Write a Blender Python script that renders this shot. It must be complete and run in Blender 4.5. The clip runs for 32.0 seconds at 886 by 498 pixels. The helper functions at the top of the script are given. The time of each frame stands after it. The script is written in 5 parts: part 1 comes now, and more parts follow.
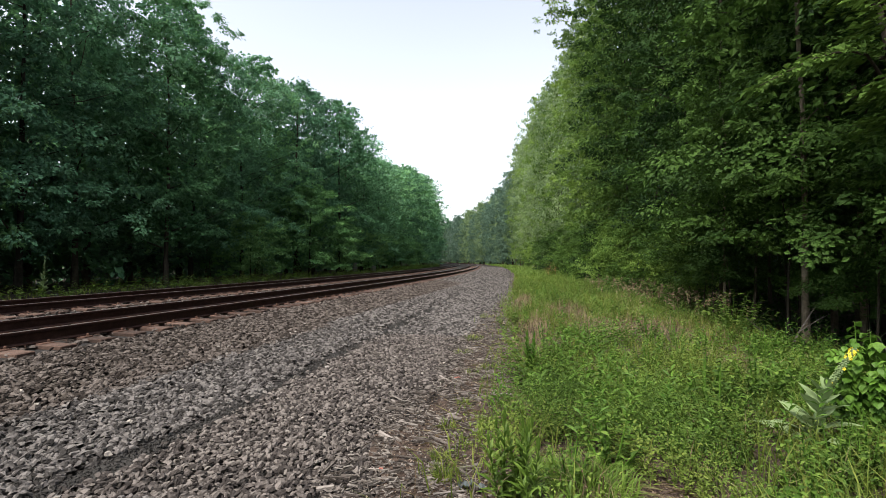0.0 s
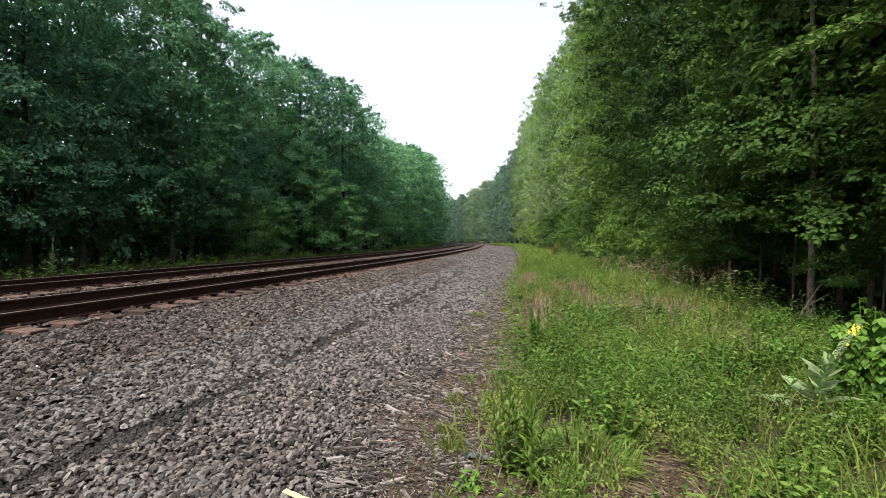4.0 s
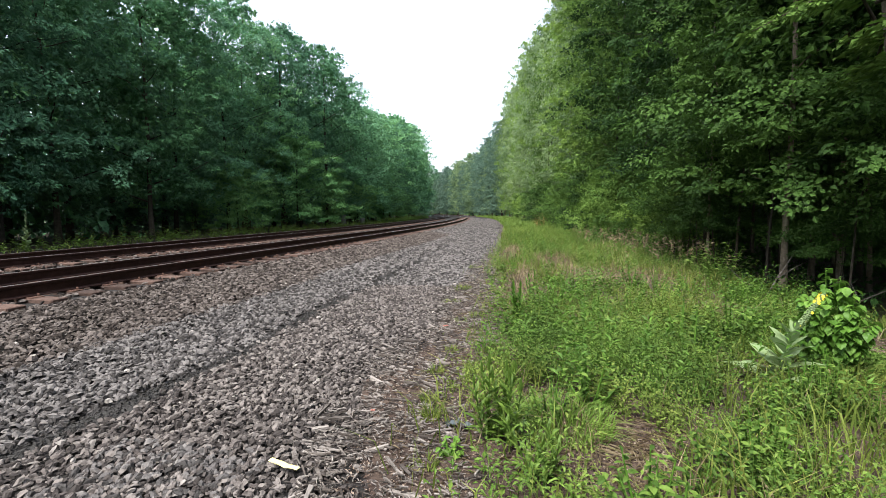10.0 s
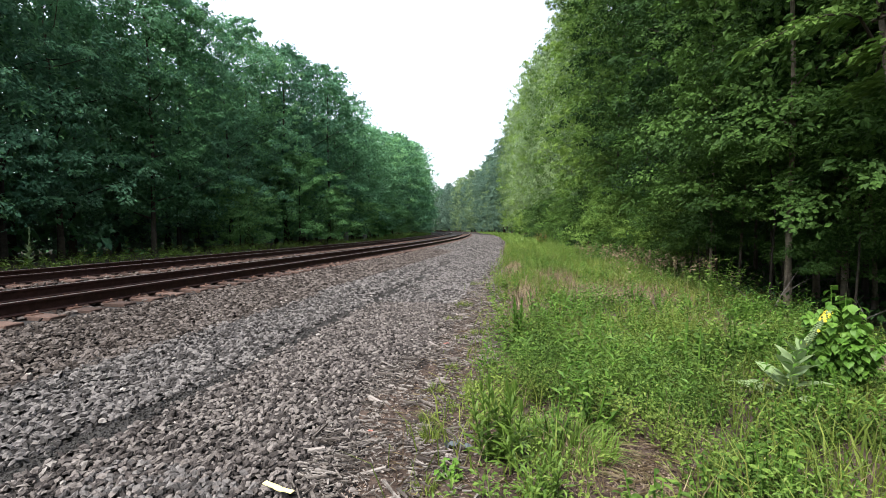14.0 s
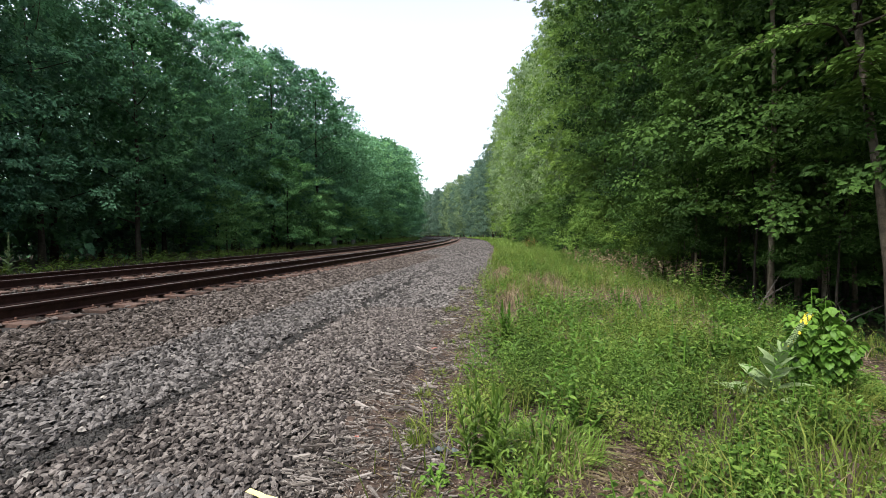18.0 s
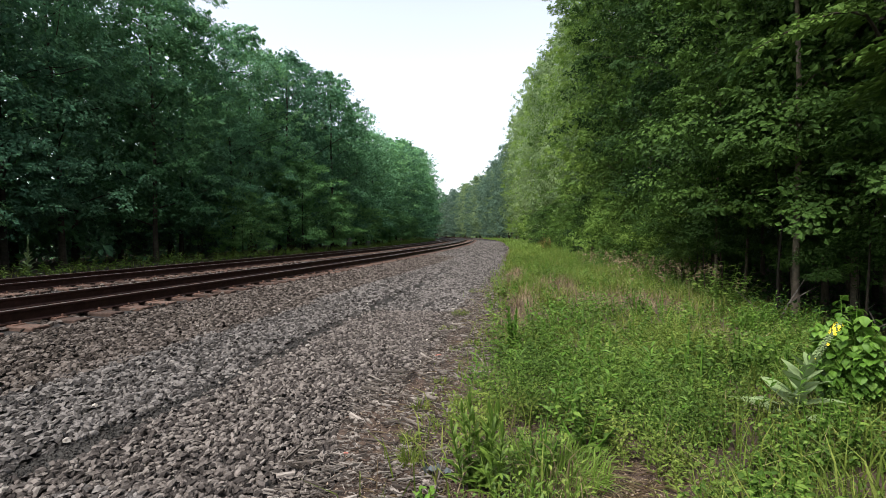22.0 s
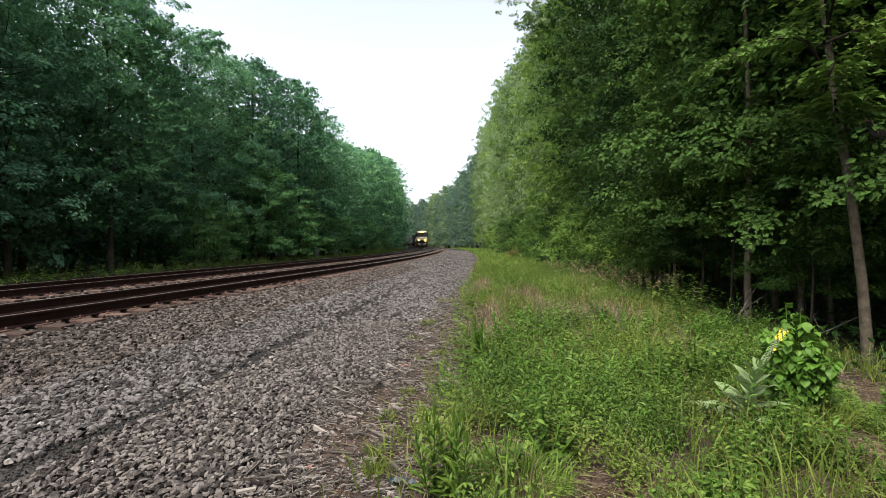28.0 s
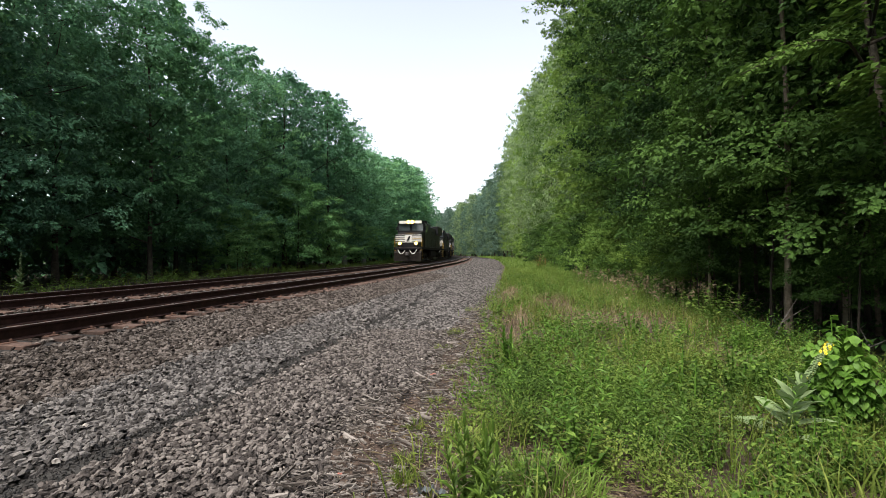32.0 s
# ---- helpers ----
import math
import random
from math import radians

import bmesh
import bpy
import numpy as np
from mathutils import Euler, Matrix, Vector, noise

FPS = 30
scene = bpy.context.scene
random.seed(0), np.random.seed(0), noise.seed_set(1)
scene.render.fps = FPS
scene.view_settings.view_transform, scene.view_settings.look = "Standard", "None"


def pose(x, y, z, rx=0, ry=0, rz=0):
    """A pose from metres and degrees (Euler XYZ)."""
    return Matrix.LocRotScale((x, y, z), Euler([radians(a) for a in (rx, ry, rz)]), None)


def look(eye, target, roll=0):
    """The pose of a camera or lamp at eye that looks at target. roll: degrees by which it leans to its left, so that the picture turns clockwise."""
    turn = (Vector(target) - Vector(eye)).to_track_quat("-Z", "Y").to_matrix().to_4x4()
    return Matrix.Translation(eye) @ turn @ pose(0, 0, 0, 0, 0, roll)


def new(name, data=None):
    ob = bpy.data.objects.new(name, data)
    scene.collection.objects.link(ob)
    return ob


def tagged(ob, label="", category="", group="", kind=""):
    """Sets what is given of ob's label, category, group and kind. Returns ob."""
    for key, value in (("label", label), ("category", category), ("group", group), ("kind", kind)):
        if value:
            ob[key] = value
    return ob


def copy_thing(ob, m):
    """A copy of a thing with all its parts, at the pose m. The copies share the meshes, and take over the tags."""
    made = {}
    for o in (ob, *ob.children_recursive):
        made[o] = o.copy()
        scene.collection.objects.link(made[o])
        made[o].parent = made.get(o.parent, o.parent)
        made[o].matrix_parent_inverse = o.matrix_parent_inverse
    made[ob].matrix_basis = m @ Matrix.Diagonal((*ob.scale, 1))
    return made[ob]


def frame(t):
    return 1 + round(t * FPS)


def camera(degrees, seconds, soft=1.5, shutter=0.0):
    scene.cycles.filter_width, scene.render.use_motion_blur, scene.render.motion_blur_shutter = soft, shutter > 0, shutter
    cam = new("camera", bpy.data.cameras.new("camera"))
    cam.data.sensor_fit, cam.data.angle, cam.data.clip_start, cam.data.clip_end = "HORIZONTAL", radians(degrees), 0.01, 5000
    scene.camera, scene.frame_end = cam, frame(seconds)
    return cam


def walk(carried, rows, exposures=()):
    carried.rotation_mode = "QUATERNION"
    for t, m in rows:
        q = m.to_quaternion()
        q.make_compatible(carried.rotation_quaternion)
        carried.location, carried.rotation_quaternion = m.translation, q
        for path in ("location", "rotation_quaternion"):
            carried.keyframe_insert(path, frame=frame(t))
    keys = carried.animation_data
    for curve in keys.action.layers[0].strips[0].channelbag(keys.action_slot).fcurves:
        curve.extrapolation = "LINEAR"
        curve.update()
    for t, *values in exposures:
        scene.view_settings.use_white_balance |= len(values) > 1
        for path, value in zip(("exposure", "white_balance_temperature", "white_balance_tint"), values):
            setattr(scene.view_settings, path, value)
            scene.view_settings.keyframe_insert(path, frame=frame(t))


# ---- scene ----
cam = camera(87.0, 32.0, soft=0.8)
METRES, EYE, TILT, LEAN, TURN = 0.9, 1.5, 1.45, 0.0, 0.0
ROWS = [
    (0.0, 0.0, 0.0, 0.0, 0.0, 0.0, -0.0),
    (0.5, 0.0014, -0.007, -0.0012, -0.73, -0.55, 0.02),
    (1.0, -0.0035, -0.0073, -0.0016, -1.21, -1.12, 0.03),
    (1.5, -0.0087, -0.0026, -0.0032, -1.55, -1.55, 0.03),
    (2.0, -0.0103, -0.0069, -0.002, -1.84, -1.92, 0.06),
    (2.5, -0.0116, -0.01, -0.0038, -2.14, -2.24, 0.09),
    (3.0, -0.0127, -0.0179, -0.0037, -2.42, -2.51, 0.1),
    (3.5, -0.0115, -0.0267, -0.0022, -2.18, -2.65, 0.13),
    (4.0, -0.0107, -0.0177, -0.0139, 0.54, -2.59, 0.19),
    (4.5, -0.0432, -0.0082, -0.0466, 4.0, -2.63, 0.26),
    (6.5, -0.0769, 0.0505, -0.0562, 6.02, -4.76, 0.48),
    (7.0, -0.0848, 0.0056, -0.0265, 4.32, -4.99, 0.49),
    (7.5, -0.0577, -0.0317, -0.0063, 2.93, -5.55, 0.43),
    (8.0, -0.0191, -0.0135, -0.0104, 1.66, -5.7, 0.39),
    (8.5, 0.0046, -0.0335, -0.0067, 0.71, -5.83, 0.38),
    (9.0, 0.0163, -0.0455, -0.0054, -0.08, -5.82, 0.36),
    (9.5, 0.023, -0.053, 0.0013, -0.71, -5.88, 0.33),
    (10.0, 0.019, -0.0524, -0.0011, -1.32, -5.93, 0.33),
    (10.5, 0.026, -0.0484, -0.002, -1.39, -5.97, 0.34),
    (11.0, 0.0334, -0.0424, -0.0047, -1.02, -5.82, 0.36),
    (11.5, 0.0367, -0.0315, -0.0049, -0.77, -5.61, 0.37),
    (12.0, 0.045, -0.0308, -0.0028, -0.87, -5.31, 0.38),
    (12.5, 0.0479, -0.031, -0.0021, -1.22, -4.82, 0.39),
    (13.0, 0.0469, -0.0277, -0.0004, -1.41, -4.69, 0.39),
    (13.5, 0.0434, -0.0193, -0.0006, -1.36, -4.26, 0.38),
    (14.0, 0.0451, -0.0183, -0.0007, -1.04, -3.91, 0.39),
    (14.5, 0.0448, -0.0151, -0.0028, -0.95, -3.66, 0.37),
    (16.5, 0.0499, -0.0089, -0.0076, -1.06, -3.12, 0.42),
    (17.0, 0.0557, -0.0122, -0.0086, -1.3, -3.06, 0.43),
    (17.5, 0.0615, -0.0127, -0.0089, -1.75, -3.07, 0.43),
    (18.0, 0.0641, -0.0182, -0.0075, -2.4, -3.31, 0.42),
    (18.5, 0.0612, -0.0176, -0.0073, -2.97, -3.38, 0.42),
    (19.0, 0.0598, -0.0257, -0.0015, -3.38, -3.44, 0.41),
    (19.5, 0.0573, -0.0276, -0.0047, -2.78, -2.72, 0.46),
    (20.0, 0.0332, -0.0123, -0.0066, 0.0, -2.38, 0.6),
    (20.5, 0.0737, 0.0703, -0.0451, 2.39, -2.74, 0.57),
    (21.0, 0.1721, 0.1321, -0.0256, 1.88, -3.01, 0.53),
    (21.5, 0.2362, 0.187, -0.0081, 0.77, -3.07, 0.62),
    (22.0, 0.2374, 0.2113, 0.0091, -0.42, -3.18, 0.57),
    (22.5, 0.2632, 0.1935, 0.0083, -1.3, -3.08, 0.54),
    (23.0, 0.2698, 0.182, 0.0108, -2.04, -3.03, 0.5),
    (23.5, 0.2705, 0.178, 0.0111, -2.58, -2.94, 0.47),
    (24.0, 0.267, 0.1846, 0.0121, -3.05, -2.87, 0.44),
    (24.5, 0.2663, 0.1874, 0.0116, -3.47, -2.71, 0.42),
    (25.0, 0.2651, 0.1807, 0.0142, -3.75, -2.46, 0.4),
    (25.5, 0.2639, 0.1723, 0.018, -3.91, -2.3, 0.38),
    (27.5, 0.2665, 0.1783, 0.0159, -4.35, -2.07, 0.34),
    (28.0, 0.2623, 0.1803, 0.0141, -4.22, -2.03, 0.33),
    (28.5, 0.2556, 0.1738, 0.013, -3.84, -1.86, 0.34),
    (29.0, 0.251, 0.1657, 0.0161, -3.43, -1.68, 0.33),
    (29.5, 0.2463, 0.1581, 0.0179, -3.03, -1.56, 0.34),
    (30.0, 0.2491, 0.1616, 0.0168, -2.73, -1.47, 0.34),
    (30.5, 0.2511, 0.1664, 0.018, -2.4, -1.43, 0.35),
    (31.0, 0.2486, 0.1731, 0.0155, -2.02, -1.28, 0.35),
    (31.5, 0.2462, 0.1726, 0.0183, -1.6, -1.09, 0.35),
    (32.0, 0.2398, 0.1696, 0.02, -0.96, -0.96, 0.37),
]
STOPS = [(0.0, 1.68, 6500, 10), (1.5, 1.76, 6480, 10), (4.5, 1.86, 6440, 10), (7.0, 1.86, 6360, 10), (9.0, 2.12, 6180, 10), (13.0, 2.12, 6150, 10), (17.0, 1.89, 6230, 10), (19.0, 1.86, 6290, 10), (20.3, 1.86, 6340, 10), (21.5, 1.68, 6370, 10), (23.0, 1.80, 6440, 10), (24.0, 1.81, 6470, 10), (28.0, 1.77, 6480, 10), (32.0, 1.70, 6490, 10)]
walk(cam, [(t, pose(0, 0, EYE, TILT, LEAN, TURN) @ pose(METRES * x, METRES * y, METRES * z, 90 + pitch, roll, yaw)) for t, x, y, z, yaw, pitch, roll in ROWS], STOPS)


# ---- light ----
SUN_AZ, SUN_EL = radians(222), radians(58)      # compass turn from +y towards +x; height over the horizon
world = bpy.data.worlds.new("hazy_sky")
scene.world = world
world.use_nodes = True
wn, wl = world.node_tree.nodes, world.node_tree.links
sky = wn.new("ShaderNodeTexSky")
sky.sky_type, sky.sun_disc = "NISHITA", False
sky.sun_elevation, sky.sun_rotation = SUN_EL, SUN_AZ
sky.air_density, sky.dust_density, sky.ozone_density = 1.0, 1.6, 1.0
pale = wn.new("ShaderNodeHueSaturation")
pale.inputs["Saturation"].default_value = 0.38
wl.new(sky.outputs[0], pale.inputs["Color"])
wl.new(pale.outputs[0], wn["Background"].inputs[0])
wn["Background"].inputs[1].default_value = 0.106
sun = new("sun", bpy.data.lights.new("sun", "SUN"))
sun.data.energy, sun.data.angle, sun.data.color = 2.1, radians(30), (1.0, 0.93, 0.82)
sun.matrix_world = look((30 * math.sin(SUN_AZ) * math.cos(SUN_EL), 30 * math.cos(SUN_AZ) * math.cos(SUN_EL), 30 * math.sin(SUN_EL)), (0, 0, 0))


# ---- materials ----
def material(name, colours, scale=8.0, rough=0.8, bump=0.0, bump_scale=60.0, metal=0.0, island=0.0, obj=0.0, leaf=0.0, spec=0.3, glow=0.0, patch=0.0, patch_scale=0.4):
    """A surface: a ramp of colours over noise at two scales, shifted per island or per object, with fine relief."""
    m = bpy.data.materials.new(name)
    m.use_nodes = True
    n, l = m.node_tree.nodes, m.node_tree.links
    p = n["Principled BSDF"]
    co = n.new("ShaderNodeTexCoord")
    tex = n.new("ShaderNodeTexNoise")
    tex.inputs["Scale"].default_value, tex.inputs["Detail"].default_value, tex.inputs["Roughness"].default_value = scale, 6.0, 0.65
    l.new(co.outputs["Object"], tex.inputs["Vector"])
    fac = tex.outputs["Fac"]

    def add(a, b, w, off):
        k = n.new("ShaderNodeMath")
        k.operation = "MULTIPLY_ADD"
        l.new(b, k.inputs[0])
        k.inputs[1].default_value, k.inputs[2].default_value = w, off
        j = n.new("ShaderNodeMath")
        j.operation = "ADD"
        l.new(a, j.inputs[0]), l.new(k.outputs[0], j.inputs[1])
        return j.outputs[0]
    if patch:
        big = n.new("ShaderNodeTexNoise")
        big.inputs["Scale"].default_value, big.inputs["Detail"].default_value = patch_scale, 4.0
        l.new(co.outputs["Object"], big.inputs["Vector"])
        fac = add(fac, big.outputs["Fac"], patch, -patch / 2)
    if island:
        geo = n.new("ShaderNodeNewGeometry")
        fac = add(fac, geo.outputs["Random Per Island"], island, -island / 2)
    if obj:
        info = n.new("ShaderNodeObjectInfo")
        fac = add(fac, info.outputs["Random"], obj, -obj / 2)
    ramp = n.new("ShaderNodeValToRGB")
    el = ramp.color_ramp.elements
    while len(el) < len(colours):
        el.new(0.5)
    for i, c in enumerate(colours):
        el[i].position = 0.25 + 0.5 * i / max(1, len(colours) - 1)
        el[i].color = (*c, 1)
    l.new(fac, ramp.inputs["Fac"])
    l.new(ramp.outputs["Color"], p.inputs["Base Color"])
    p.inputs["Roughness"].default_value, p.inputs["Metallic"].default_value = rough, metal
    p.inputs["Specular IOR Level"].default_value = spec
    if glow:
        p.inputs["Emission Color"].default_value = (*colours[0], 1)
        p.inputs["Emission Strength"].default_value = glow
    if bump:
        fine = n.new("ShaderNodeTexNoise")
        fine.inputs["Scale"].default_value, fine.inputs["Detail"].default_value = bump_scale, 5.0
        l.new(co.outputs["Object"], fine.inputs["Vector"])
        b = n.new("ShaderNodeBump")
        b.inputs["Strength"].default_value, b.inputs["Distance"].default_value = bump, 0.02
        l.new(fine.outputs["Fac"], b.inputs["Height"])
        l.new(b.outputs["Normal"], p.inputs["Normal"])
    if leaf:
        tr = n.new("ShaderNodeBsdfTranslucent")
        l.new(ramp.outputs["Color"], tr.inputs["Color"])
        mix = n.new("ShaderNodeMixShader")
        mix.inputs[0].default_value = leaf
        l.new(p.outputs[0], mix.inputs[1]), l.new(tr.outputs[0], mix.inputs[2])
        l.new(mix.outputs[0], n["Material Output"].inputs["Surface"])
    return m


STONE = [(0.030, 0.027, 0.0255), (0.063, 0.058, 0.056), (0.100, 0.091, 0.088), (0.160, 0.147, 0.141)]
M = {
    "stone": material("ballast_stone", STONE, 14, 0.9, 0.5, 90, island=0.75, patch=0.25, patch_scale=0.5, spec=0.2),
    "brown_stone": material("brown_ballast", [(0.022, 0.017, 0.014), (0.046, 0.037, 0.032), (0.078, 0.065, 0.057), (0.125, 0.106, 0.096)], 14, 0.9, 0.5, 90, island=0.75, patch=0.25, patch_scale=0.5, spec=0.2),
    "road_stone": material("road_stone", [(0.034, 0.029, 0.027), (0.070, 0.060, 0.056), (0.108, 0.094, 0.087), (0.168, 0.148, 0.137)], 14, 0.9, 0.5, 90, island=0.75, patch=0.25, patch_scale=0.5, spec=0.2),
    "pale_stone": material("pale_ballast", [(0.15, 0.135, 0.125), (0.23, 0.21, 0.195), (0.32, 0.29, 0.26)], 14, 0.9, 0.3, 90, island=0.6),
    # Near-black base colour paints the shade in gaps between the stones
    "gravel": material("gap_shaded_gravel", [(0.007, 0.006, 0.006), (0.016, 0.014, 0.013), (0.042, 0.038, 0.036)], 26, 0.95, 1.0, 22, patch=0.3),
    "fines": material("rut_fines", [(0.018, 0.017, 0.016), (0.034, 0.032, 0.030), (0.058, 0.054, 0.052)], 20, 0.95, 0.5, 60),
    "soil": material("forest_soil", [(0.012, 0.010, 0.006), (0.026, 0.020, 0.012), (0.05, 0.04, 0.022)], 5, 0.95, 0.6, 18, patch=0.4),
    "litter_soil": material("dry_litter", [(0.024, 0.016, 0.012), (0.050, 0.034, 0.026), (0.098, 0.068, 0.051)], 12, 0.95, 0.8, 40, patch=0.4, patch_scale=1.0),
    "rail": material("rusty_rail", [(0.018, 0.007, 0.0055), (0.034, 0.0145, 0.011), (0.06, 0.028, 0.020)], 9, 0.7, 0.2, 60, spec=0.25),
    "railtop": material("polished_railhead", [(0.20, 0.18, 0.17), (0.30, 0.28, 0.27)], 3, 0.4, metal=0.8),
    "tie": material("weathered_tie", [(0.036, 0.022, 0.017), (0.066, 0.040, 0.031), (0.105, 0.066, 0.052)], 10, 0.9, 0.5, 45, obj=0.5),
    "plate": material("rusty_plate", [(0.045, 0.022, 0.015), (0.085, 0.044, 0.030), (0.13, 0.075, 0.055)], 14, 0.85, 0.3, 60, obj=0.4),
    "bark": material("bark", [(0.014, 0.011, 0.008), (0.034, 0.027, 0.020), (0.076, 0.060, 0.045)], 6, 0.95, 0.9, 30, obj=0.5),
    "pale_bark": material("pale_bark", [(0.045, 0.036, 0.026), (0.10, 0.082, 0.060), (0.19, 0.155, 0.115)], 7, 0.95, 0.7, 34, obj=0.5),
    "leaf_left": material("leaf_cool", [(0.064, 0.152, 0.084), (0.116, 0.258, 0.136), (0.194, 0.385, 0.198)], 0.35, 0.6, island=0.22, obj=0.5, leaf=0.25, spec=0.12),
    "leaf_fresh": material("leaf_fresh", [(0.066, 0.165, 0.072), (0.118, 0.264, 0.108), (0.195, 0.385, 0.155)], 0.35, 0.6, island=0.22, obj=0.5, leaf=0.25, spec=0.12),
    "leaf_light": material("leaf_light", [(0.072, 0.175, 0.064), (0.124, 0.272, 0.092), (0.200, 0.380, 0.125)], 0.35, 0.6, island=0.22, obj=0.5, leaf=0.3, spec=0.12),
    "leaf_right": material("leaf_warm", [(0.066, 0.124, 0.025), (0.114, 0.198, 0.039), (0.184, 0.288, 0.059)], 0.35, 0.6, island=0.22, obj=0.5, leaf=0.3, spec=0.12),
    # Pale blue-grey puts distance haze into the far trees' leaf colour
    "leaf_hazed": material("leaf_hazed", [(0.064, 0.112, 0.080), (0.092, 0.154, 0.108), (0.128, 0.203, 0.145)], 0.35, 0.6, island=0.25, obj=0.3, leaf=0.25, spec=0.12),
    # Right wood's dark greens, with its shade put into the leaf colours
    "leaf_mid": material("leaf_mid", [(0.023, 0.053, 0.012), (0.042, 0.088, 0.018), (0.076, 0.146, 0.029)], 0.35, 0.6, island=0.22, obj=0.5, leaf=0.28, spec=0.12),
    "leaf_dark_shaded": material("leaf_dark_shaded", [(0.014, 0.036, 0.010), (0.029, 0.067, 0.016), (0.060, 0.118, 0.026)], 0.35, 0.6, island=0.22, obj=0.5, leaf=0.22, spec=0.1),
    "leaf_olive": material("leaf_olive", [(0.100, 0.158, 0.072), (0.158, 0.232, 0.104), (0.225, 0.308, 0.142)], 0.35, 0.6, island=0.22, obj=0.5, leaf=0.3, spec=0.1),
    "grass": material("grass_blade", [(0.062, 0.096, 0.017), (0.118, 0.160, 0.028), (0.222, 0.246, 0.062)], 1.2, 0.6, island=0.35, leaf=0.25, patch=0.9, spec=0.15),
    "straw": material("dry_straw", [(0.105, 0.074, 0.044), (0.195, 0.150, 0.088), (0.30, 0.245, 0.155)], 3, 0.8, island=0.5, leaf=0.2),
    "weed": material("weed_leaf", [(0.038, 0.076, 0.013), (0.079, 0.144, 0.023), (0.158, 0.236, 0.045)], 1.5, 0.55, island=0.35, leaf=0.25, patch=0.9, spec=0.15),
    "weed_olive": material("olive_weed_leaf", [(0.048, 0.075, 0.014), (0.096, 0.142, 0.025), (0.182, 0.234, 0.052)], 1.5, 0.6, island=0.35, leaf=0.25, patch=0.9, spec=0.12),
    "broad": material("broad_leaf", [(0.050, 0.118, 0.015), (0.084, 0.178, 0.023), (0.138, 0.25, 0.040)], 3, 0.5, island=0.4, leaf=0.3, spec=0.2),
    "lime": material("lime_leaf", [(0.066, 0.122, 0.018), (0.112, 0.186, 0.028), (0.176, 0.262, 0.050)], 3, 0.5, island=0.4, leaf=0.3),
    "felt": material("felted_leaf", [(0.122, 0.175, 0.072), (0.178, 0.248, 0.110), (0.245, 0.325, 0.165)], 8, 0.8, island=0.4, leaf=0.2),
    "rust_leaf": material("rust_leaf", [(0.13, 0.075, 0.03), (0.20, 0.12, 0.045), (0.28, 0.18, 0.07)], 3, 0.6, island=0.5, leaf=0.3),
    "yellow": material("yellow_petal", [(0.70, 0.55, 0.03), (0.80, 0.68, 0.06)], 20, 0.6),
    "wood": material("bleached_wood", [(0.034, 0.027, 0.023), (0.072, 0.060, 0.052), (0.125, 0.108, 0.096), (0.225, 0.200, 0.182)], 10, 0.9, 0.3, 80, island=0.7),
    "heartwood": material("torn_heartwood", [(0.075, 0.036, 0.022), (0.13, 0.068, 0.042), (0.20, 0.12, 0.078)], 18, 0.9, 0.6, 60),
    "crumb": material("bark_crumb", [(0.022, 0.013, 0.010), (0.066, 0.043, 0.032), (0.140, 0.102, 0.078), (0.24, 0.19, 0.15)], 12, 0.9, island=0.8),
    "strip": material("pale_yellow_plastic", [(0.62, 0.55, 0.20), (0.74, 0.67, 0.28)], 12, 0.55),
    "foil": material("grey_blue_plastic", [(0.045, 0.055, 0.06), (0.12, 0.14, 0.15)], 18, 0.4),
    "red": material("faded_red_scrap", [(0.22, 0.07, 0.05), (0.34, 0.14, 0.11)], 18, 0.6),
    "concrete": material("weathered_concrete", [(0.11, 0.11, 0.10), (0.20, 0.20, 0.185)], 8, 0.9, 0.4, 40),
}


# ---- mesh helpers ----
def arrays(name, verts, faces, mats, smooth=False, index=None):
    """A mesh from numpy arrays: faces all of one length."""
    verts, faces = np.asarray(verts, np.float32), np.asarray(faces, np.int32)
    me = bpy.data.meshes.new(name)
    k = faces.shape[1]
    me.vertices.add(len(verts)), me.loops.add(faces.size), me.polygons.add(len(faces))
    me.vertices.foreach_set("co", verts.ravel())
    me.loops.foreach_set("vertex_index", faces.ravel())
    me.polygons.foreach_set("loop_start", np.arange(0, faces.size, k, dtype=np.int32))
    me.polygons.foreach_set("loop_total", np.full(len(faces), k, np.int32))
    me.polygons.foreach_set("use_smooth", np.full(len(faces), smooth))
    for m in (mats if isinstance(mats, (list, tuple)) else [mats]):
        me.materials.append(m)
    if index is not None:
        me.polygons.foreach_set("material_index", np.asarray(index, np.int32))
    me.update(calc_edges=True)
    return me


def unit(v):
    return v / np.maximum(np.linalg.norm(v, axis=-1, keepdims=True), 1e-9)


def leaves(centre, axis, normal, length, width):
    """Folded four-cornered leaves: verts and triangles."""
    n = len(centre)
    axis = unit(axis)
    side = unit(np.cross(axis, normal))
    nor = np.cross(side, axis)
    L, W = np.asarray(length)[:, None], np.asarray(width)[:, None]
    v = np.stack([centre, centre + axis * L * 0.5 + side * W * 0.5 + nor * W * 0.18, centre + axis * L - nor * L * 0.12, centre + axis * L * 0.5 - side * W * 0.5 + nor * W * 0.18], 1).reshape(-1, 3)
    b = np.arange(n, dtype=np.int32)[:, None] * 4
    f = np.concatenate([b + np.array([[0, 1, 2]]), b + np.array([[0, 2, 3]])])
    return v, f


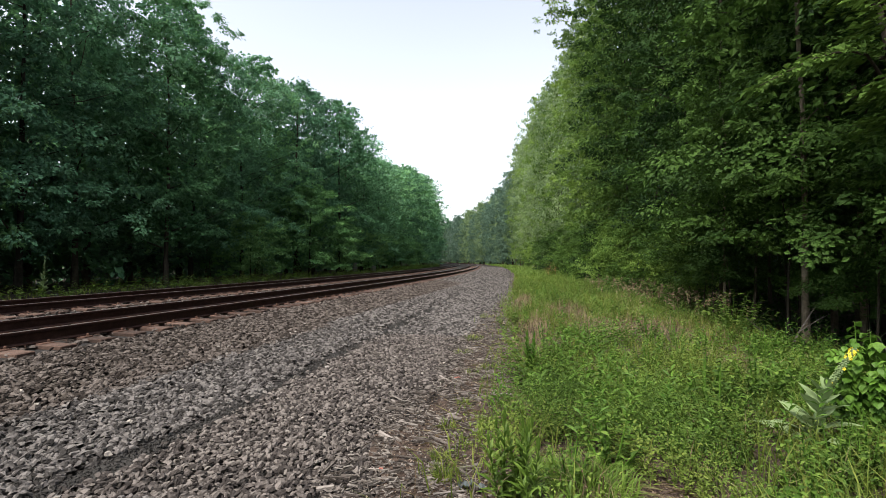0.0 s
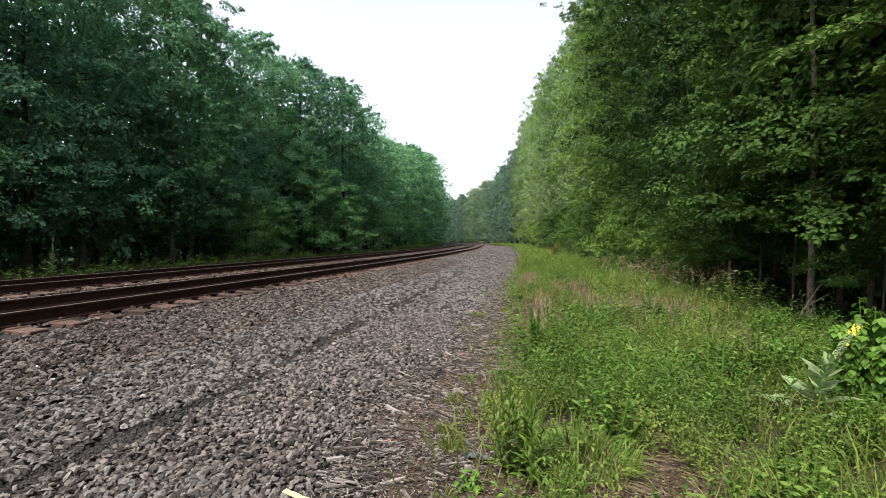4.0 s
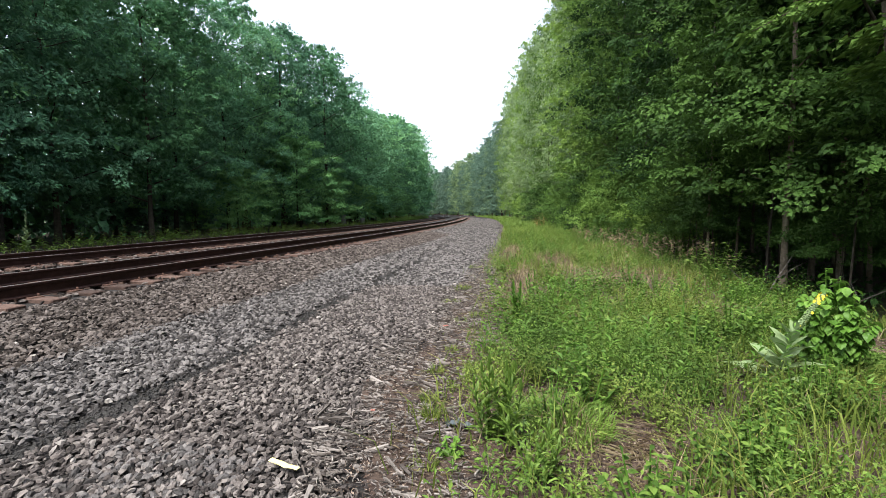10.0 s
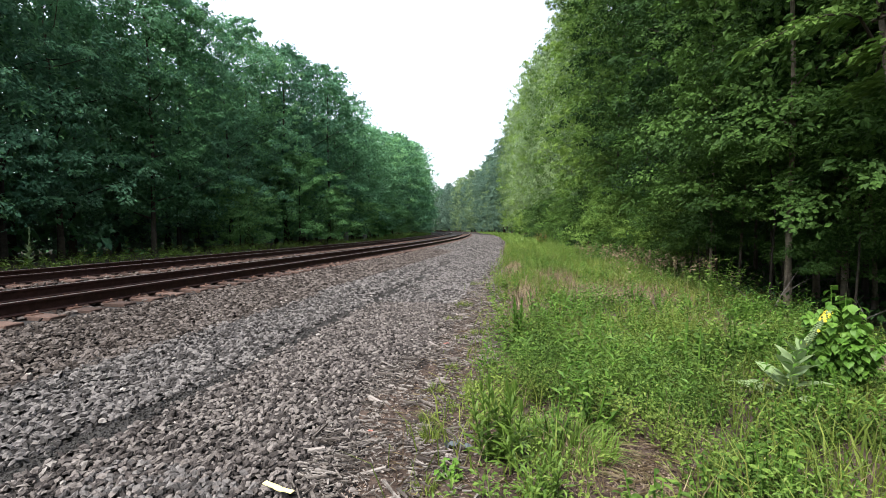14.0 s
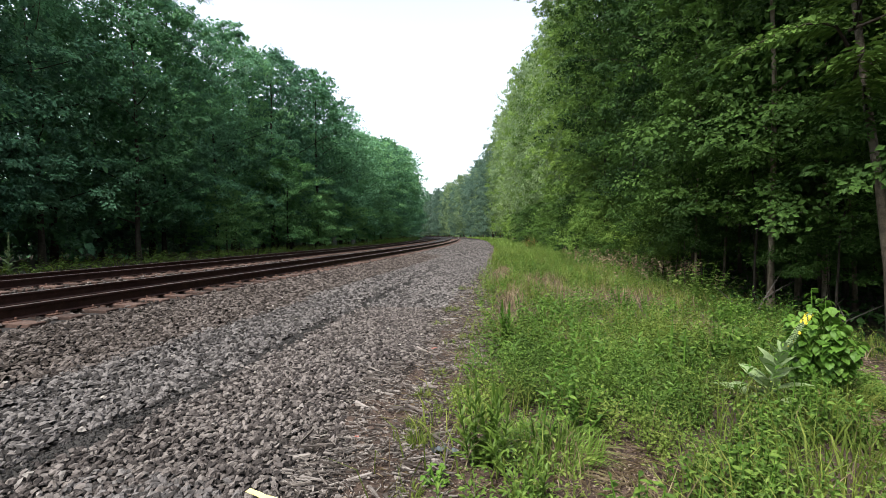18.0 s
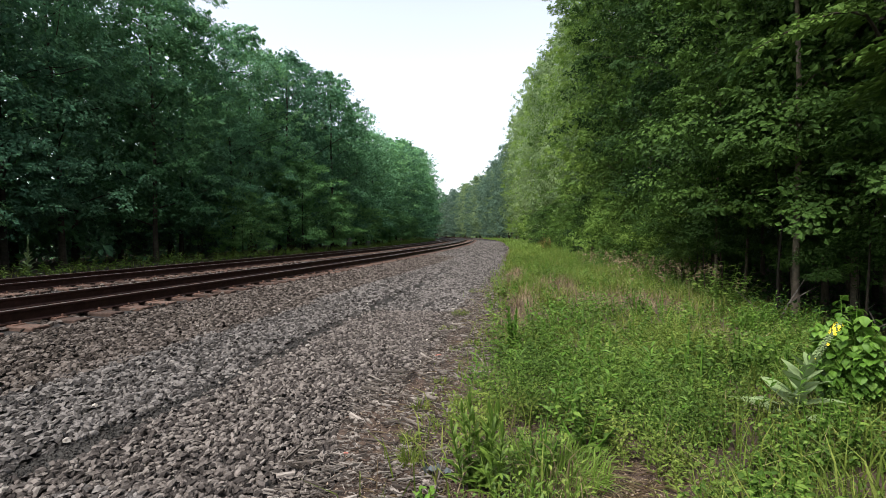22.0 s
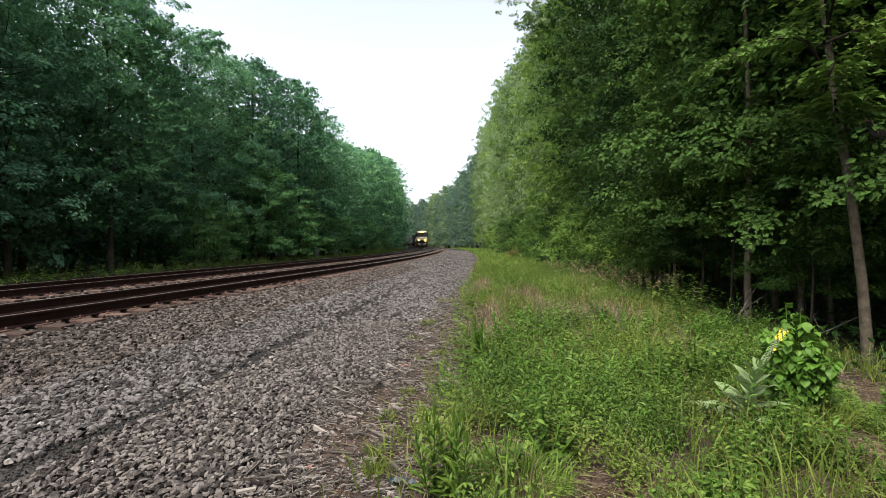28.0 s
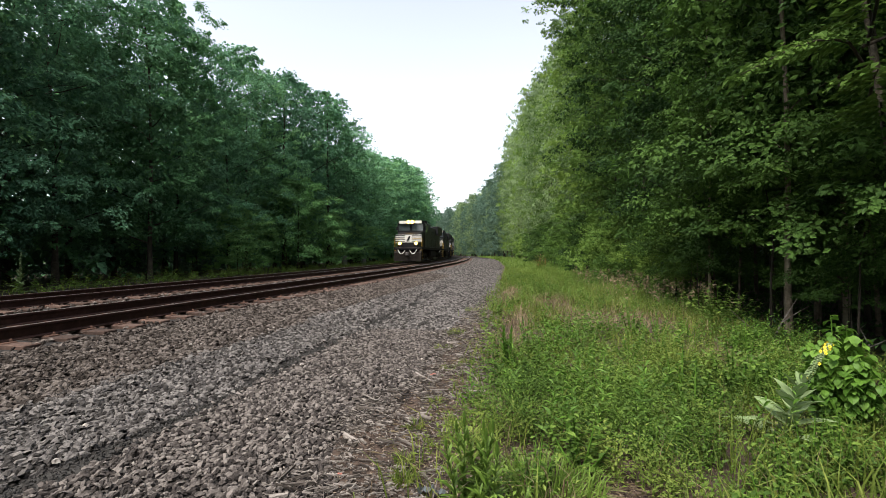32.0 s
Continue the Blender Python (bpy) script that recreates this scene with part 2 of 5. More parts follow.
def blades(root, lean, height, width):
    """Grass blades of two bent segments: verts and triangles."""
    n = len(root)
    h, w = np.asarray(height)[:, None], np.asarray(width)[:, None]
    a = np.random.uniform(0, 6.283, n)
    side = np.stack([np.cos(a), np.sin(a), 0 * a], 1)
    up = np.array([[0, 0, 1.0]])
    mid = root + up * h * 0.6 + lean * h * 0.22
    tip = root + up * h * 0.95 + lean * h * 0.75
    v = np.stack([root - side * w, root + side * w, mid - side * w * 0.7, mid + side * w * 0.7, tip], 1).reshape(-1, 3)
    b = np.arange(n, dtype=np.int32)[:, None] * 5
    f = np.concatenate([b + np.array([[0, 1, 3]]), b + np.array([[0, 3, 2]]), b + np.array([[2, 3, 4]])])
    return v, f


def tube(points, radii, sides=7):
    """A tapered tube along points, as verts and quads."""
    P, R = np.asarray(points, float), np.asarray(radii, float)
    T = unit(np.gradient(P, axis=0))
    ref = np.array([0, 1.0, 0]) if abs(T[0][2]) > 0.7 else np.array([0, 0, 1.0])
    A = unit(np.cross(T, ref))
    B = np.cross(T, A)
    ang = np.arange(sides) * 2 * math.pi / sides
    v = (P[:, None] + R[:, None, None] * (A[:, None] * np.cos(ang)[None, :, None] + B[:, None] * np.sin(ang)[None, :, None])).reshape(-1, 3)
    f = [(i * sides + j, i * sides + (j + 1) % sides, (i + 1) * sides + (j + 1) % sides, (i + 1) * sides + j) for i in range(len(P) - 1) for j in range(sides)]
    return v, np.array(f)


def join(pieces):
    """Several (verts, faces) as one."""
    vs, fs, k = [], [], 0
    for v, f in pieces:
        vs.append(v), fs.append(np.asarray(f) + k)
        k += len(v)
    return np.concatenate(vs), np.concatenate(fs)


def child(name, mesh, parent, label=""):
    ob = new(name, mesh)
    ob.parent = parent
    return tagged(ob, label) if label else ob


def part(name, bm, mat, parent, label="", smooth=False):
    me = bpy.data.meshes.new(name)
    for f in bm.faces:
        f.smooth = smooth
    bm.to_mesh(me)
    bm.free()
    me.materials.append(mat)
    return child(name, me, parent, label)


def box(bm, x0, x1, y0, y1, z0, z1, bevel=0.0):
    g = bmesh.ops.create_cube(bm, size=1.0, matrix=Matrix.Translation(((x0 + x1) / 2, (y0 + y1) / 2, (z0 + z1) / 2)) @ Matrix.Diagonal((x1 - x0, y1 - y0, z1 - z0, 1)))
    if bevel:
        edges = list({e for v in g["verts"] for e in v.link_edges})
        bmesh.ops.bevel(bm, geom=edges, offset=bevel, segments=1, affect="EDGES")
    return bm


def rod(bm, a, b, r, sides=8):
    a, b = Vector(a), Vector(b)
    m = Matrix.Translation((a + b) / 2) @ (b - a).to_track_quat("Z", "Y").to_matrix().to_4x4()
    bmesh.ops.create_cone(bm, cap_ends=True, segments=sides, radius1=r, radius2=r, depth=(b - a).length, matrix=m)
    return bm


# ---- the line of the railway ----
SY = np.array([-150, -30, 0, 10, 25, 45, 61, 85, 121, 193, 260, 400, 600, 900, 1300.0])
SS = np.array([0.25, 0.245, 0.235, 0.225, 0.2, 0.15, 0.112, 0.085, 0.045, -0.07, -0.2, -0.4, -0.6, -0.85, -1.1])
LY = np.arange(-150, 1300, 1.0)
slope = np.interp(LY, SY, SS)
slope = np.convolve(np.pad(slope, 8, mode="edge"), np.ones(17) / 17, mode="valid")
LX = np.cumsum(slope) - slope
LX += -5.62 - np.interp(10.0, LY, LX)
LS = np.concatenate([[0], np.cumsum(np.hypot(np.diff(LX), 1.0))])
LS -= np.interp(0.0, LY, LS)
GAP = 4.3               # between the tracks' middles
TOP, TIE = 0.55, 0.355   # heights of railhead and tie top


def at(s, d):
    """x, y and the turn (radians, to the right of +y) at s metres along the near track and d metres to its right."""
    y = np.interp(s, LS, LY)
    x = np.interp(s, LS, LX)
    th = np.arctan(np.interp(y, LY, slope))
    return x + d * np.cos(th), y - d * np.sin(th), th


def offset(x, y):
    """Metres to the right of the near track's middle."""
    s = np.interp(y, LY, slope)
    d = (x - np.interp(y, LY, LX)) * np.cos(np.arctan(s))
    y2 = y + d * np.sin(np.arctan(s))
    s = np.interp(y2, LY, slope)
    return (x - np.interp(y2, LY, LX)) * np.cos(np.arctan(s)) + (y2 - y) * np.sin(np.arctan(s))


GD = np.array([-90, -30, -14, -10, -7.6, -5.9, 1.25, 2.3, 3.7, 4.2, 7.0, 11.0, 14.5, 18, 40, 120.0])
GZ = np.array([-0.1, 0.1, 0.22, 0.22, 0.22, 0.33, 0.33, 0.22, 0.03, -0.03, 0.0, -0.08, -0.55, -0.8, -0.9, -0.9])


def ground(d):
    return np.interp(d, GD, GZ)


def edge(s):
    """Offset at which the gravel gives way to plants."""
    return np.interp(s, [-5, 4, 4.9, 5.7, 6.6, 7.8, 11.2, 16.8, 34, 60, 110], [7.4, 7.4, 7.25, 7.04, 7.06, 7.2, 6.85, 6.5, 5.86, 5.8, 6.6])


def lip(s):
    """Width of the chip-strewn edge of the gravel."""
    return np.interp(s, [5, 6.5, 8.3, 10.6, 12.4, 19], [0.66, 0.66, 0.62, 0.6, 0.4, 0.2])


def strip(name, mat, s0, s1, step, ds, lift=0.0, label=""):
    """A sheet of ground along the line, over the offsets ds."""
    ss = np.arange(s0, s1 + step / 2, step)
    ds = np.asarray(ds, float)
    S, D = np.meshgrid(ss, ds, indexing="ij")
    x, y, _ = at(S, D)
    z = ground(D) + lift
    v = np.stack([x, y, z], -1).reshape(-1, 3)
    n = len(ds)
    i, j = np.meshgrid(np.arange(len(ss) - 1), np.arange(n - 1), indexing="ij")
    a = (i * n + j).ravel()
    f = np.stack([a, a + 1, a + n + 1, a + n], 1)
    return tagged(new(name, arrays(name, v, f, mat, smooth=True)), label, "ground", kind="structure")


strip("ground", M["soil"], -140, 1100, 5, [-400, -200, -90, -60, -30, -20, -14, -10, -7.6, -5.9, 1.25, 2.3, 3.7, 4.2, 7.0, 9, 11.0, 12.5, 14.5, 18, 25, 40, 120, 300, 600], -0.06, "dark brown woodland soil under the trees")
def edge_strip(name, mat, s0, s1, step, offs, lift, label):
    """A sheet that follows the edge of the gravel."""
    ss = np.arange(s0, s1, step)
    S, O = np.meshgrid(ss, np.asarray(offs, float), indexing="ij")
    D = edge(S) + np.where(O < 0, -lip(S), O) + np.where(np.arange(len(offs)) == 0, 0.16 * np.sin(S * 2.1) + 0.1 * np.sin(S * 5.3 + 1), 0)
    x, y, _ = at(S, D)
    v = np.stack([x, y, ground(D) + lift], -1).reshape(-1, 3)
    n = len(offs)
    i, j = np.meshgrid(np.arange(len(ss) - 1), np.arange(n - 1), indexing="ij")
    a = (i * n + j).ravel()
    return tagged(new(name, arrays(name, v, np.stack([a, a + 1, a + n + 1, a + n], 1), mat, smooth=True)), label, "ground", kind="structure")


edge_strip("verge", M["litter_soil"], -12, 200, 0.4, [-0.62, 0.0, 1.0, 2.2, 3.6, 5.0], 0.012, "brown soil with dry plant litter at the gravel's edge")
# The sheet's blackness is painted gap shade under the loose stones
strip("ballast_bed", M["gravel"], -20, 1050, 2, [-7.8, -7.0, -5.9, -4, -2, 0, 1.25, 1.8, 2.3, 3.0, 3.7, 4.2, 4.7, 5.6, 6.9], -0.034, "grey crushed stone bed and service road beside the rails, blackened for shade between stones")


# ---- tracks ----
def rail_mesh(s0, s1, d):
    prof = [(-0.075, 0), (-0.075, 0.012), (-0.012, 0.03), (-0.009, 0.135), (-0.036, 0.15), (-0.036, 0.178), (-0.028, 0.185), (0.028, 0.185), (0.036, 0.178), (0.036, 0.15), (0.009, 0.135), (0.012, 0.03), (0.075, 0.012), (0.075, 0)]
    ss = np.concatenate([np.arange(s0, 80, 1.0), np.arange(80, s1, 4.0)])
    n = len(prof)
    D, Z = np.array([p[0] for p in prof]), np.array([p[1] for p in prof])
    x, y, _ = at(ss[:, None], d + D[None])
    v = np.stack([x, y, np.broadcast_to(TOP - 0.185 + Z, x.shape)], -1).reshape(-1, 3)
    f, idx = [], []
    for i in range(len(ss) - 1):
        for j in range(n):
            k = (j + 1) % n
            f.append((i * n + j, i * n + k, (i + 1) * n + k, (i + 1) * n + j))
            idx.append(1 if j == 6 else 0)
    return arrays("rail", v, f, [M["rail"], M["railtop"]], index=idx)


def tie_mesh(name, w, l, h):
    bm = bmesh.new()
    box(bm, -l / 2, l / 2, -w / 2, w / 2, -h, 0, 0.012)
    me = bpy.data.meshes.new(name)
    bm.to_mesh(me)
    bm.free()
    return me


def build_tracks():
    tie = tie_mesh("tie", 0.23, 2.6, 0.18)
    tie.materials.append(M["tie"])
    plate = tie_mesh("tie_plate", 0.19, 0.36, 0.02)
    plate.materials.append(M["plate"])
    spike = tie_mesh("spike", 0.03, 0.045, 0.06)
    spike.materials.append(M["plate"])
    for name, d, count in (("near_track", 0.0, 200), ("far_track", -GAP, 160)):
        root = tagged(new("railway_track"), "rusty steel rails spiked to weathered wooden ties" if not d else "second rusty rail line nearer the woods", "railway track", kind="structure")
        for g in (-0.7535, 0.7535):
            child("rail", rail_mesh(-25, 1050, d + g), root, "dark rusty rail with a worn bright head")
        for i in range(count):
            s = -6 + i * 0.56 + random.uniform(-0.03, 0.03)
            x, y, th = at(s, d)
            o = child("tie", tie, root)
            o.matrix_basis = pose(x, y, TIE + random.uniform(-0.006, 0.004), 0, 0, -math.degrees(th) + random.uniform(-1, 1))
            if i < 110:
                for g in (-0.7535, 0.7535):
                    x, y, th = at(s, d + g)
                    o = child("tie_plate", plate, root)
                    o.matrix_basis = pose(x, y, TIE + 0.012, 0, 0, -math.degrees(th))
                if i < 45:
                    for e in (-0.1, 0.1):
                        x, y, th = at(s + 0.06 * (1 if e > 0 else -1), d + 0.7535 + e)
                        o = child("spike", spike, root)
                        o.matrix_basis = pose(x, y, TIE + 0.05, random.uniform(-6, 6), random.uniform(-6, 6), -math.degrees(th))


build_tracks()


# ---- trees ----
def crown_arrays(rng, height, base, radius, boughs, subs, per, leaf, shape=0.6, spread=0.4, flat=0.5, lump=0.27, low=0.72, core=0.12):
    """Boughs round a trunk at the origin, each a dome of leafy sprays with gaps between; also the boughs' middles."""
    q = (np.arange(boughs) + rng.random(boughs)) / boughs
    z = base + (height - base) * (q * 0.93 + 0.02)
    prof = radius * np.minimum(1, low + 1.3 * q) * np.sqrt(np.clip(1 - np.clip((q - shape) / (1 - shape), 0, 1) ** 2, 0.03, 1))
    a = np.arange(boughs) * 2.399 + rng.normal(0, 0.45, boughs)
    r = prof * np.clip(rng.normal(0.74, 0.22, boughs), 0.12, 1.1)
    c = np.stack([r * np.cos(a), r * np.sin(a), z], 1)
    rb = radius * spread * rng.uniform(0.6, 1.35, boughs) * np.where(q > 0.88, 0.62, 1.0)
    # sprays on each bough's upper side
    u = unit(rng.standard_normal((boughs, subs, 3)))
    u[..., 2] = np.abs(u[..., 2]) * np.where(rng.random((boughs, subs)) < 0.9, 1, -0.4)
    reach = rb[:, None] * rng.uniform(0.55, 1.15, (boughs, subs))
    fan = np.stack([np.cos(a), np.sin(a)], 1)[:, None]
    H = reach[..., None] * u[..., :2]
    H = H + fan * (0.4 * (H * fan).sum(-1, keepdims=True))
    far = np.linalg.norm(H, axis=-1)
    Z = c[:, None, 2] + reach * flat * 1.5 * u[..., 2] - 0.3 * far ** 2 / rb[:, None]
    S = np.concatenate([c[:, None, :2] + H, Z[..., None]], -1)
    # leaves of each spray
    w = unit(rng.standard_normal((boughs, subs, per, 3)))
    rs = (rb[:, None] * lump * rng.uniform(0.6, 1.3, (boughs, subs)))[..., None, None]
    off = w * rs * rng.uniform(0.25, 1.0, (boughs, subs, per, 1)) * np.array([1, 1, 0.5])
    off[..., 2] -= 0.35 * (off[..., :2] ** 2).sum(-1) / rs[..., 0]
    P = S[:, :, None] + off
    P[..., 2] = np.maximum(P[..., 2], 0.25)
    out = np.concatenate([fan, np.zeros((boughs, 1, 1))], -1)[:, :, None]
    ax = w * np.array([1, 1, 0.3]) + 0.5 * out + np.array([0, 0, -0.4]) + 0.35 * rng.standard_normal(P.shape)
    nn = 0.8 * u[:, :, None] + 0.22 * w + 0.3 * out + np.array([0, 0, 0.5]) + 0.13 * rng.standard_normal(P.shape)
    P, ax, nn = P.reshape(-1, 3), ax.reshape(-1, 3), nn.reshape(-1, 3)
    L = leaf * rng.uniform(0.65, 1.35, len(P))
    n = int(len(P) * core)
    qi = rng.random(n)
    ri = np.interp(qi, q, prof) * 0.7 * np.sqrt(rng.random(n))
    ai = rng.random(n) * 6.283
    inner = np.stack([ri * np.cos(ai), ri * np.sin(ai), base + 0.3 + (height - base) * qi * 0.92], 1)
    cl = leaf * rng.uniform(1.2, 1.9, n)
    return join([leaves(P, ax, nn, L, L * 0.66), leaves(inner, rng.standard_normal((n, 3)), rng.standard_normal((n, 3)), cl, cl * 0.7)]), c


def make_tree(seed, height, base, radius, boughs, subs, per, leaf, mat, label, limbs=8, trunk_r=0.2, shape=0.6, name="tree", category="tree", group="trees along the railway", lean=(0.0, 0.0), bark="bark", **crown):
    rng = np.random.default_rng(seed)
    root = tagged(new(name), label, category, group)
    k = 9
    zz = np.linspace(-0.5, height * 0.93, k)
    bend = np.cumsum(rng.normal(0, 0.10, (k, 2)), 0) * np.linspace(0, 1, k)[:, None] + np.array([lean]) * np.minimum(zz, 5.0)[:, None]
    P = np.concatenate([bend, zz[:, None]], 1)
    R = trunk_r * np.linspace(1, 0.12, k)
    R[0] *= 1.45
    v, f = tube(P, R, 8)
    child("trunk", arrays("trunk", v, f, M[bark], smooth=True), root)
    (cv, cf), mids = crown_arrays(rng, height, base, radius, boughs, subs, per, leaf, shape, **crown)
    shift = np.array([lean[0], lean[1], 0]) * min(height, 5.0)
    for i in range(limbs):
        m = mids[int((i + 0.5) * len(mids) / limbs * 0.9)] + shift
        z = max(base * 0.7, m[2] - 0.45 * np.hypot(m[0], m[1]))
        o = np.array([np.interp(z, zz, P[:, 0]), np.interp(z, zz, P[:, 1]), z])
        tt = np.linspace(0, 1, 5)[:, None]
        L = o + tt * (m - o)[None] + np.sin(tt * 3.1416) * rng.normal(0, 0.15, (1, 3))
        lr = trunk_r * 0.38 * (1 - 0.6 * z / height)
        lv, lf = tube(L, lr * np.linspace(1, 0.25, 5), 5)
        child("limb", arrays("limb", lv, lf, M[bark], smooth=True), root)
    child("crown", arrays("crown", cv + shift, cf, mat), root)
    return root


def plant_row(kinds, s0, s1, gap, d, wobble, scales, seed):
    """Copies of the model trees along the line, at offset d."""
    rng = random.Random(seed)
    s = s0
    while s < s1:
        dd = d + rng.uniform(-wobble, wobble)
        x, y, _ = at(s + rng.uniform(-0.3, 0.3) * gap, dd)
        k = rng.choice(kinds)
        c = copy_thing(k, pose(float(x), float(y), float(ground(dd)), rng.uniform(-2, 2), rng.uniform(-2, 2), rng.uniform(0, 360)))
        f = rng.uniform(*scales)
        c.scale = (f * rng.uniform(0.92, 1.08), f * rng.uniform(0.92, 1.08), f)
        s += gap * rng.uniform(0.75, 1.3)


LL, LR = "broadleaf tree with deep green layered foliage beside the tracks", "tall broadleaf tree with fresh green foliage beside the grass"
LD = "tall tree with dense dark layered foliage beside the grass"
MIX_L = [M["leaf_left"], M["leaf_fresh"], M["leaf_left"]]
near_left = [make_tree(11 + i, 17.5, 1.9, 3.5, [36, 42, 32][i], 16, 40, 0.155, MIX_L[i], LL, 10, 0.13, 0.6, spread=[0.46, 0.4, 0.5][i], flat=0.3, lump=0.25) for i in range(3)]
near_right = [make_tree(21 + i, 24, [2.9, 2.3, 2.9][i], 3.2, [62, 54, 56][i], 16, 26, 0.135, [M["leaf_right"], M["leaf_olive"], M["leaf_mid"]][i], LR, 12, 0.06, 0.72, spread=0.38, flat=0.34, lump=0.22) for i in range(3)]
dark_right = [make_tree(26 + i, 22, 2.9, 3.1, 58, 20, 24, 0.115, M["leaf_dark_shaded"], LD, 12, 0.07, 0.7, spread=0.4, flat=0.18, lump=0.19, core=0.2) for i in range(2)]
# Added back rows; their darkened leaves keep light out of the wood
back_right = [make_tree(35 + i, 23, 3.2, 3.4, 46, 10, 15, 0.28, M["leaf_dark_shaded"], LR, 6, 0.08, 0.72, spread=0.44) for i in range(2)]
mid_left = [make_tree(31 + i, 17.5, 1.4, 3.5, 44, 12, 15, 0.25, MIX_L[i], LL, 6, 0.2, 0.6, spread=0.42, lump=0.32) for i in range(3)]
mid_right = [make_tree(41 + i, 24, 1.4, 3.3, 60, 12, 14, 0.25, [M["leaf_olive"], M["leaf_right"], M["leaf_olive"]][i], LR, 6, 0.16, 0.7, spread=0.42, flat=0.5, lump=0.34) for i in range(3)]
far_left = [make_tree(51 + i, 17.5, 0.8, 3.8, 40, 9, 9, 0.42, MIX_L[i], LL, 0, 0.2, spread=0.42, lump=0.34) for i in range(3)]
# Far trees are paler and bluer in colour, in place of haze
far_right = [make_tree(61 + i, 24, 0.8, 3.8, 54, 12, 12, 0.32, [M["leaf_hazed"], M["leaf_olive"], M["leaf_hazed"]][i], LR, 0, 0.2, 0.72, spread=0.42, lump=0.34) for i in range(3)]
bush_left = [make_tree(71 + i, 8.0, 0.8, 3.4, 30, 13, 36, 0.15, M["leaf_light"], "young bushy tree with lighter leaves at the edge of the woods", 5, 0.08, 0.45, spread=0.34, flat=0.4, lump=0.32) for i in range(2)]
bush_right = [make_tree(81 + i, 5.0, 0.4, 2.2, 24, 12, 26, 0.12, [M["leaf_mid"], M["leaf_right"]][i], "leafy shrub at the edge of the woods", 4, 0.05, 0.45, "shrub", "shrub", "shrubs below the trees", spread=0.4, lump=0.34) for i in range(2)]
maple = [make_tree(91 + i, 4.9, 2.45, 2.1, 15, 12, 26, 0.115, M["leaf_mid"], "slender young tree with layered bright green sprays below the wood", 8, 0.03, 0.6, "young_tree", "tree", "young trees at the wood's edge", spread=0.42, flat=0.14, lump=0.4, core=0.0) for i in range(2)]
# bare-stemmed trees whose trunks stand clear below their crowns
stem = [make_tree(95 + i, 15, 3.1, 2.4, 44, 13, 24, 0.115, M["leaf_mid"], "slender tree with a bare grey-brown trunk on the bank", 6, 0.068, 0.7, "tree", "tree", "trees along the railway", lean=[(0, 0), (-0.03, 0.02)][i], bark="pale_bark", spread=0.36, flat=0.3) for i in range(2)]
MODELS = near_left + near_right + dark_right + back_right + mid_left + mid_right + far_left + far_right + bush_left + bush_right + maple + stem


def put(kind, s, d, size, turn, wide=1.0):
    """One copy of a model tree at its own place on the plan."""
    x, y, _ = at(s, d)
    c = copy_thing(kind, pose(float(x), float(y), float(ground(d)), 0, 0, turn))
    c.scale = (size * wide, size * wide, size)
    return c


def thicket(name, n, s0, s1, d0, d1, z1, leaf, mat, label, seed, power=1.0):
    """A mass of leaves that nobody could count, deep in the wood."""
    rng = np.random.default_rng(seed)
    s, d = s0 + (s1 - s0) * rng.random(n), d0 + (d1 - d0) * rng.random(n)
    x, y, _ = at(s, d)
    lump = 0.65 + 0.35 * np.sin(s * 0.9 + 2 * np.sin(s * 0.23)) * np.sin(d * 0.8)
    z = ground(d) + 0.1 + z1 * lump * rng.random(n) ** power
    L = leaf * rng.uniform(0.6, 1.4, n)
    nn = rng.standard_normal((n, 3)) * 0.7 + np.array([0, 0, 0.5])
    v, f = leaves(np.stack([x, y, z], 1), rng.standard_normal((n, 3)), nn, L, L * 0.65)
    tagged(new(name, arrays(name, v, f, mat)), label, "undergrowth", kind="stuff")


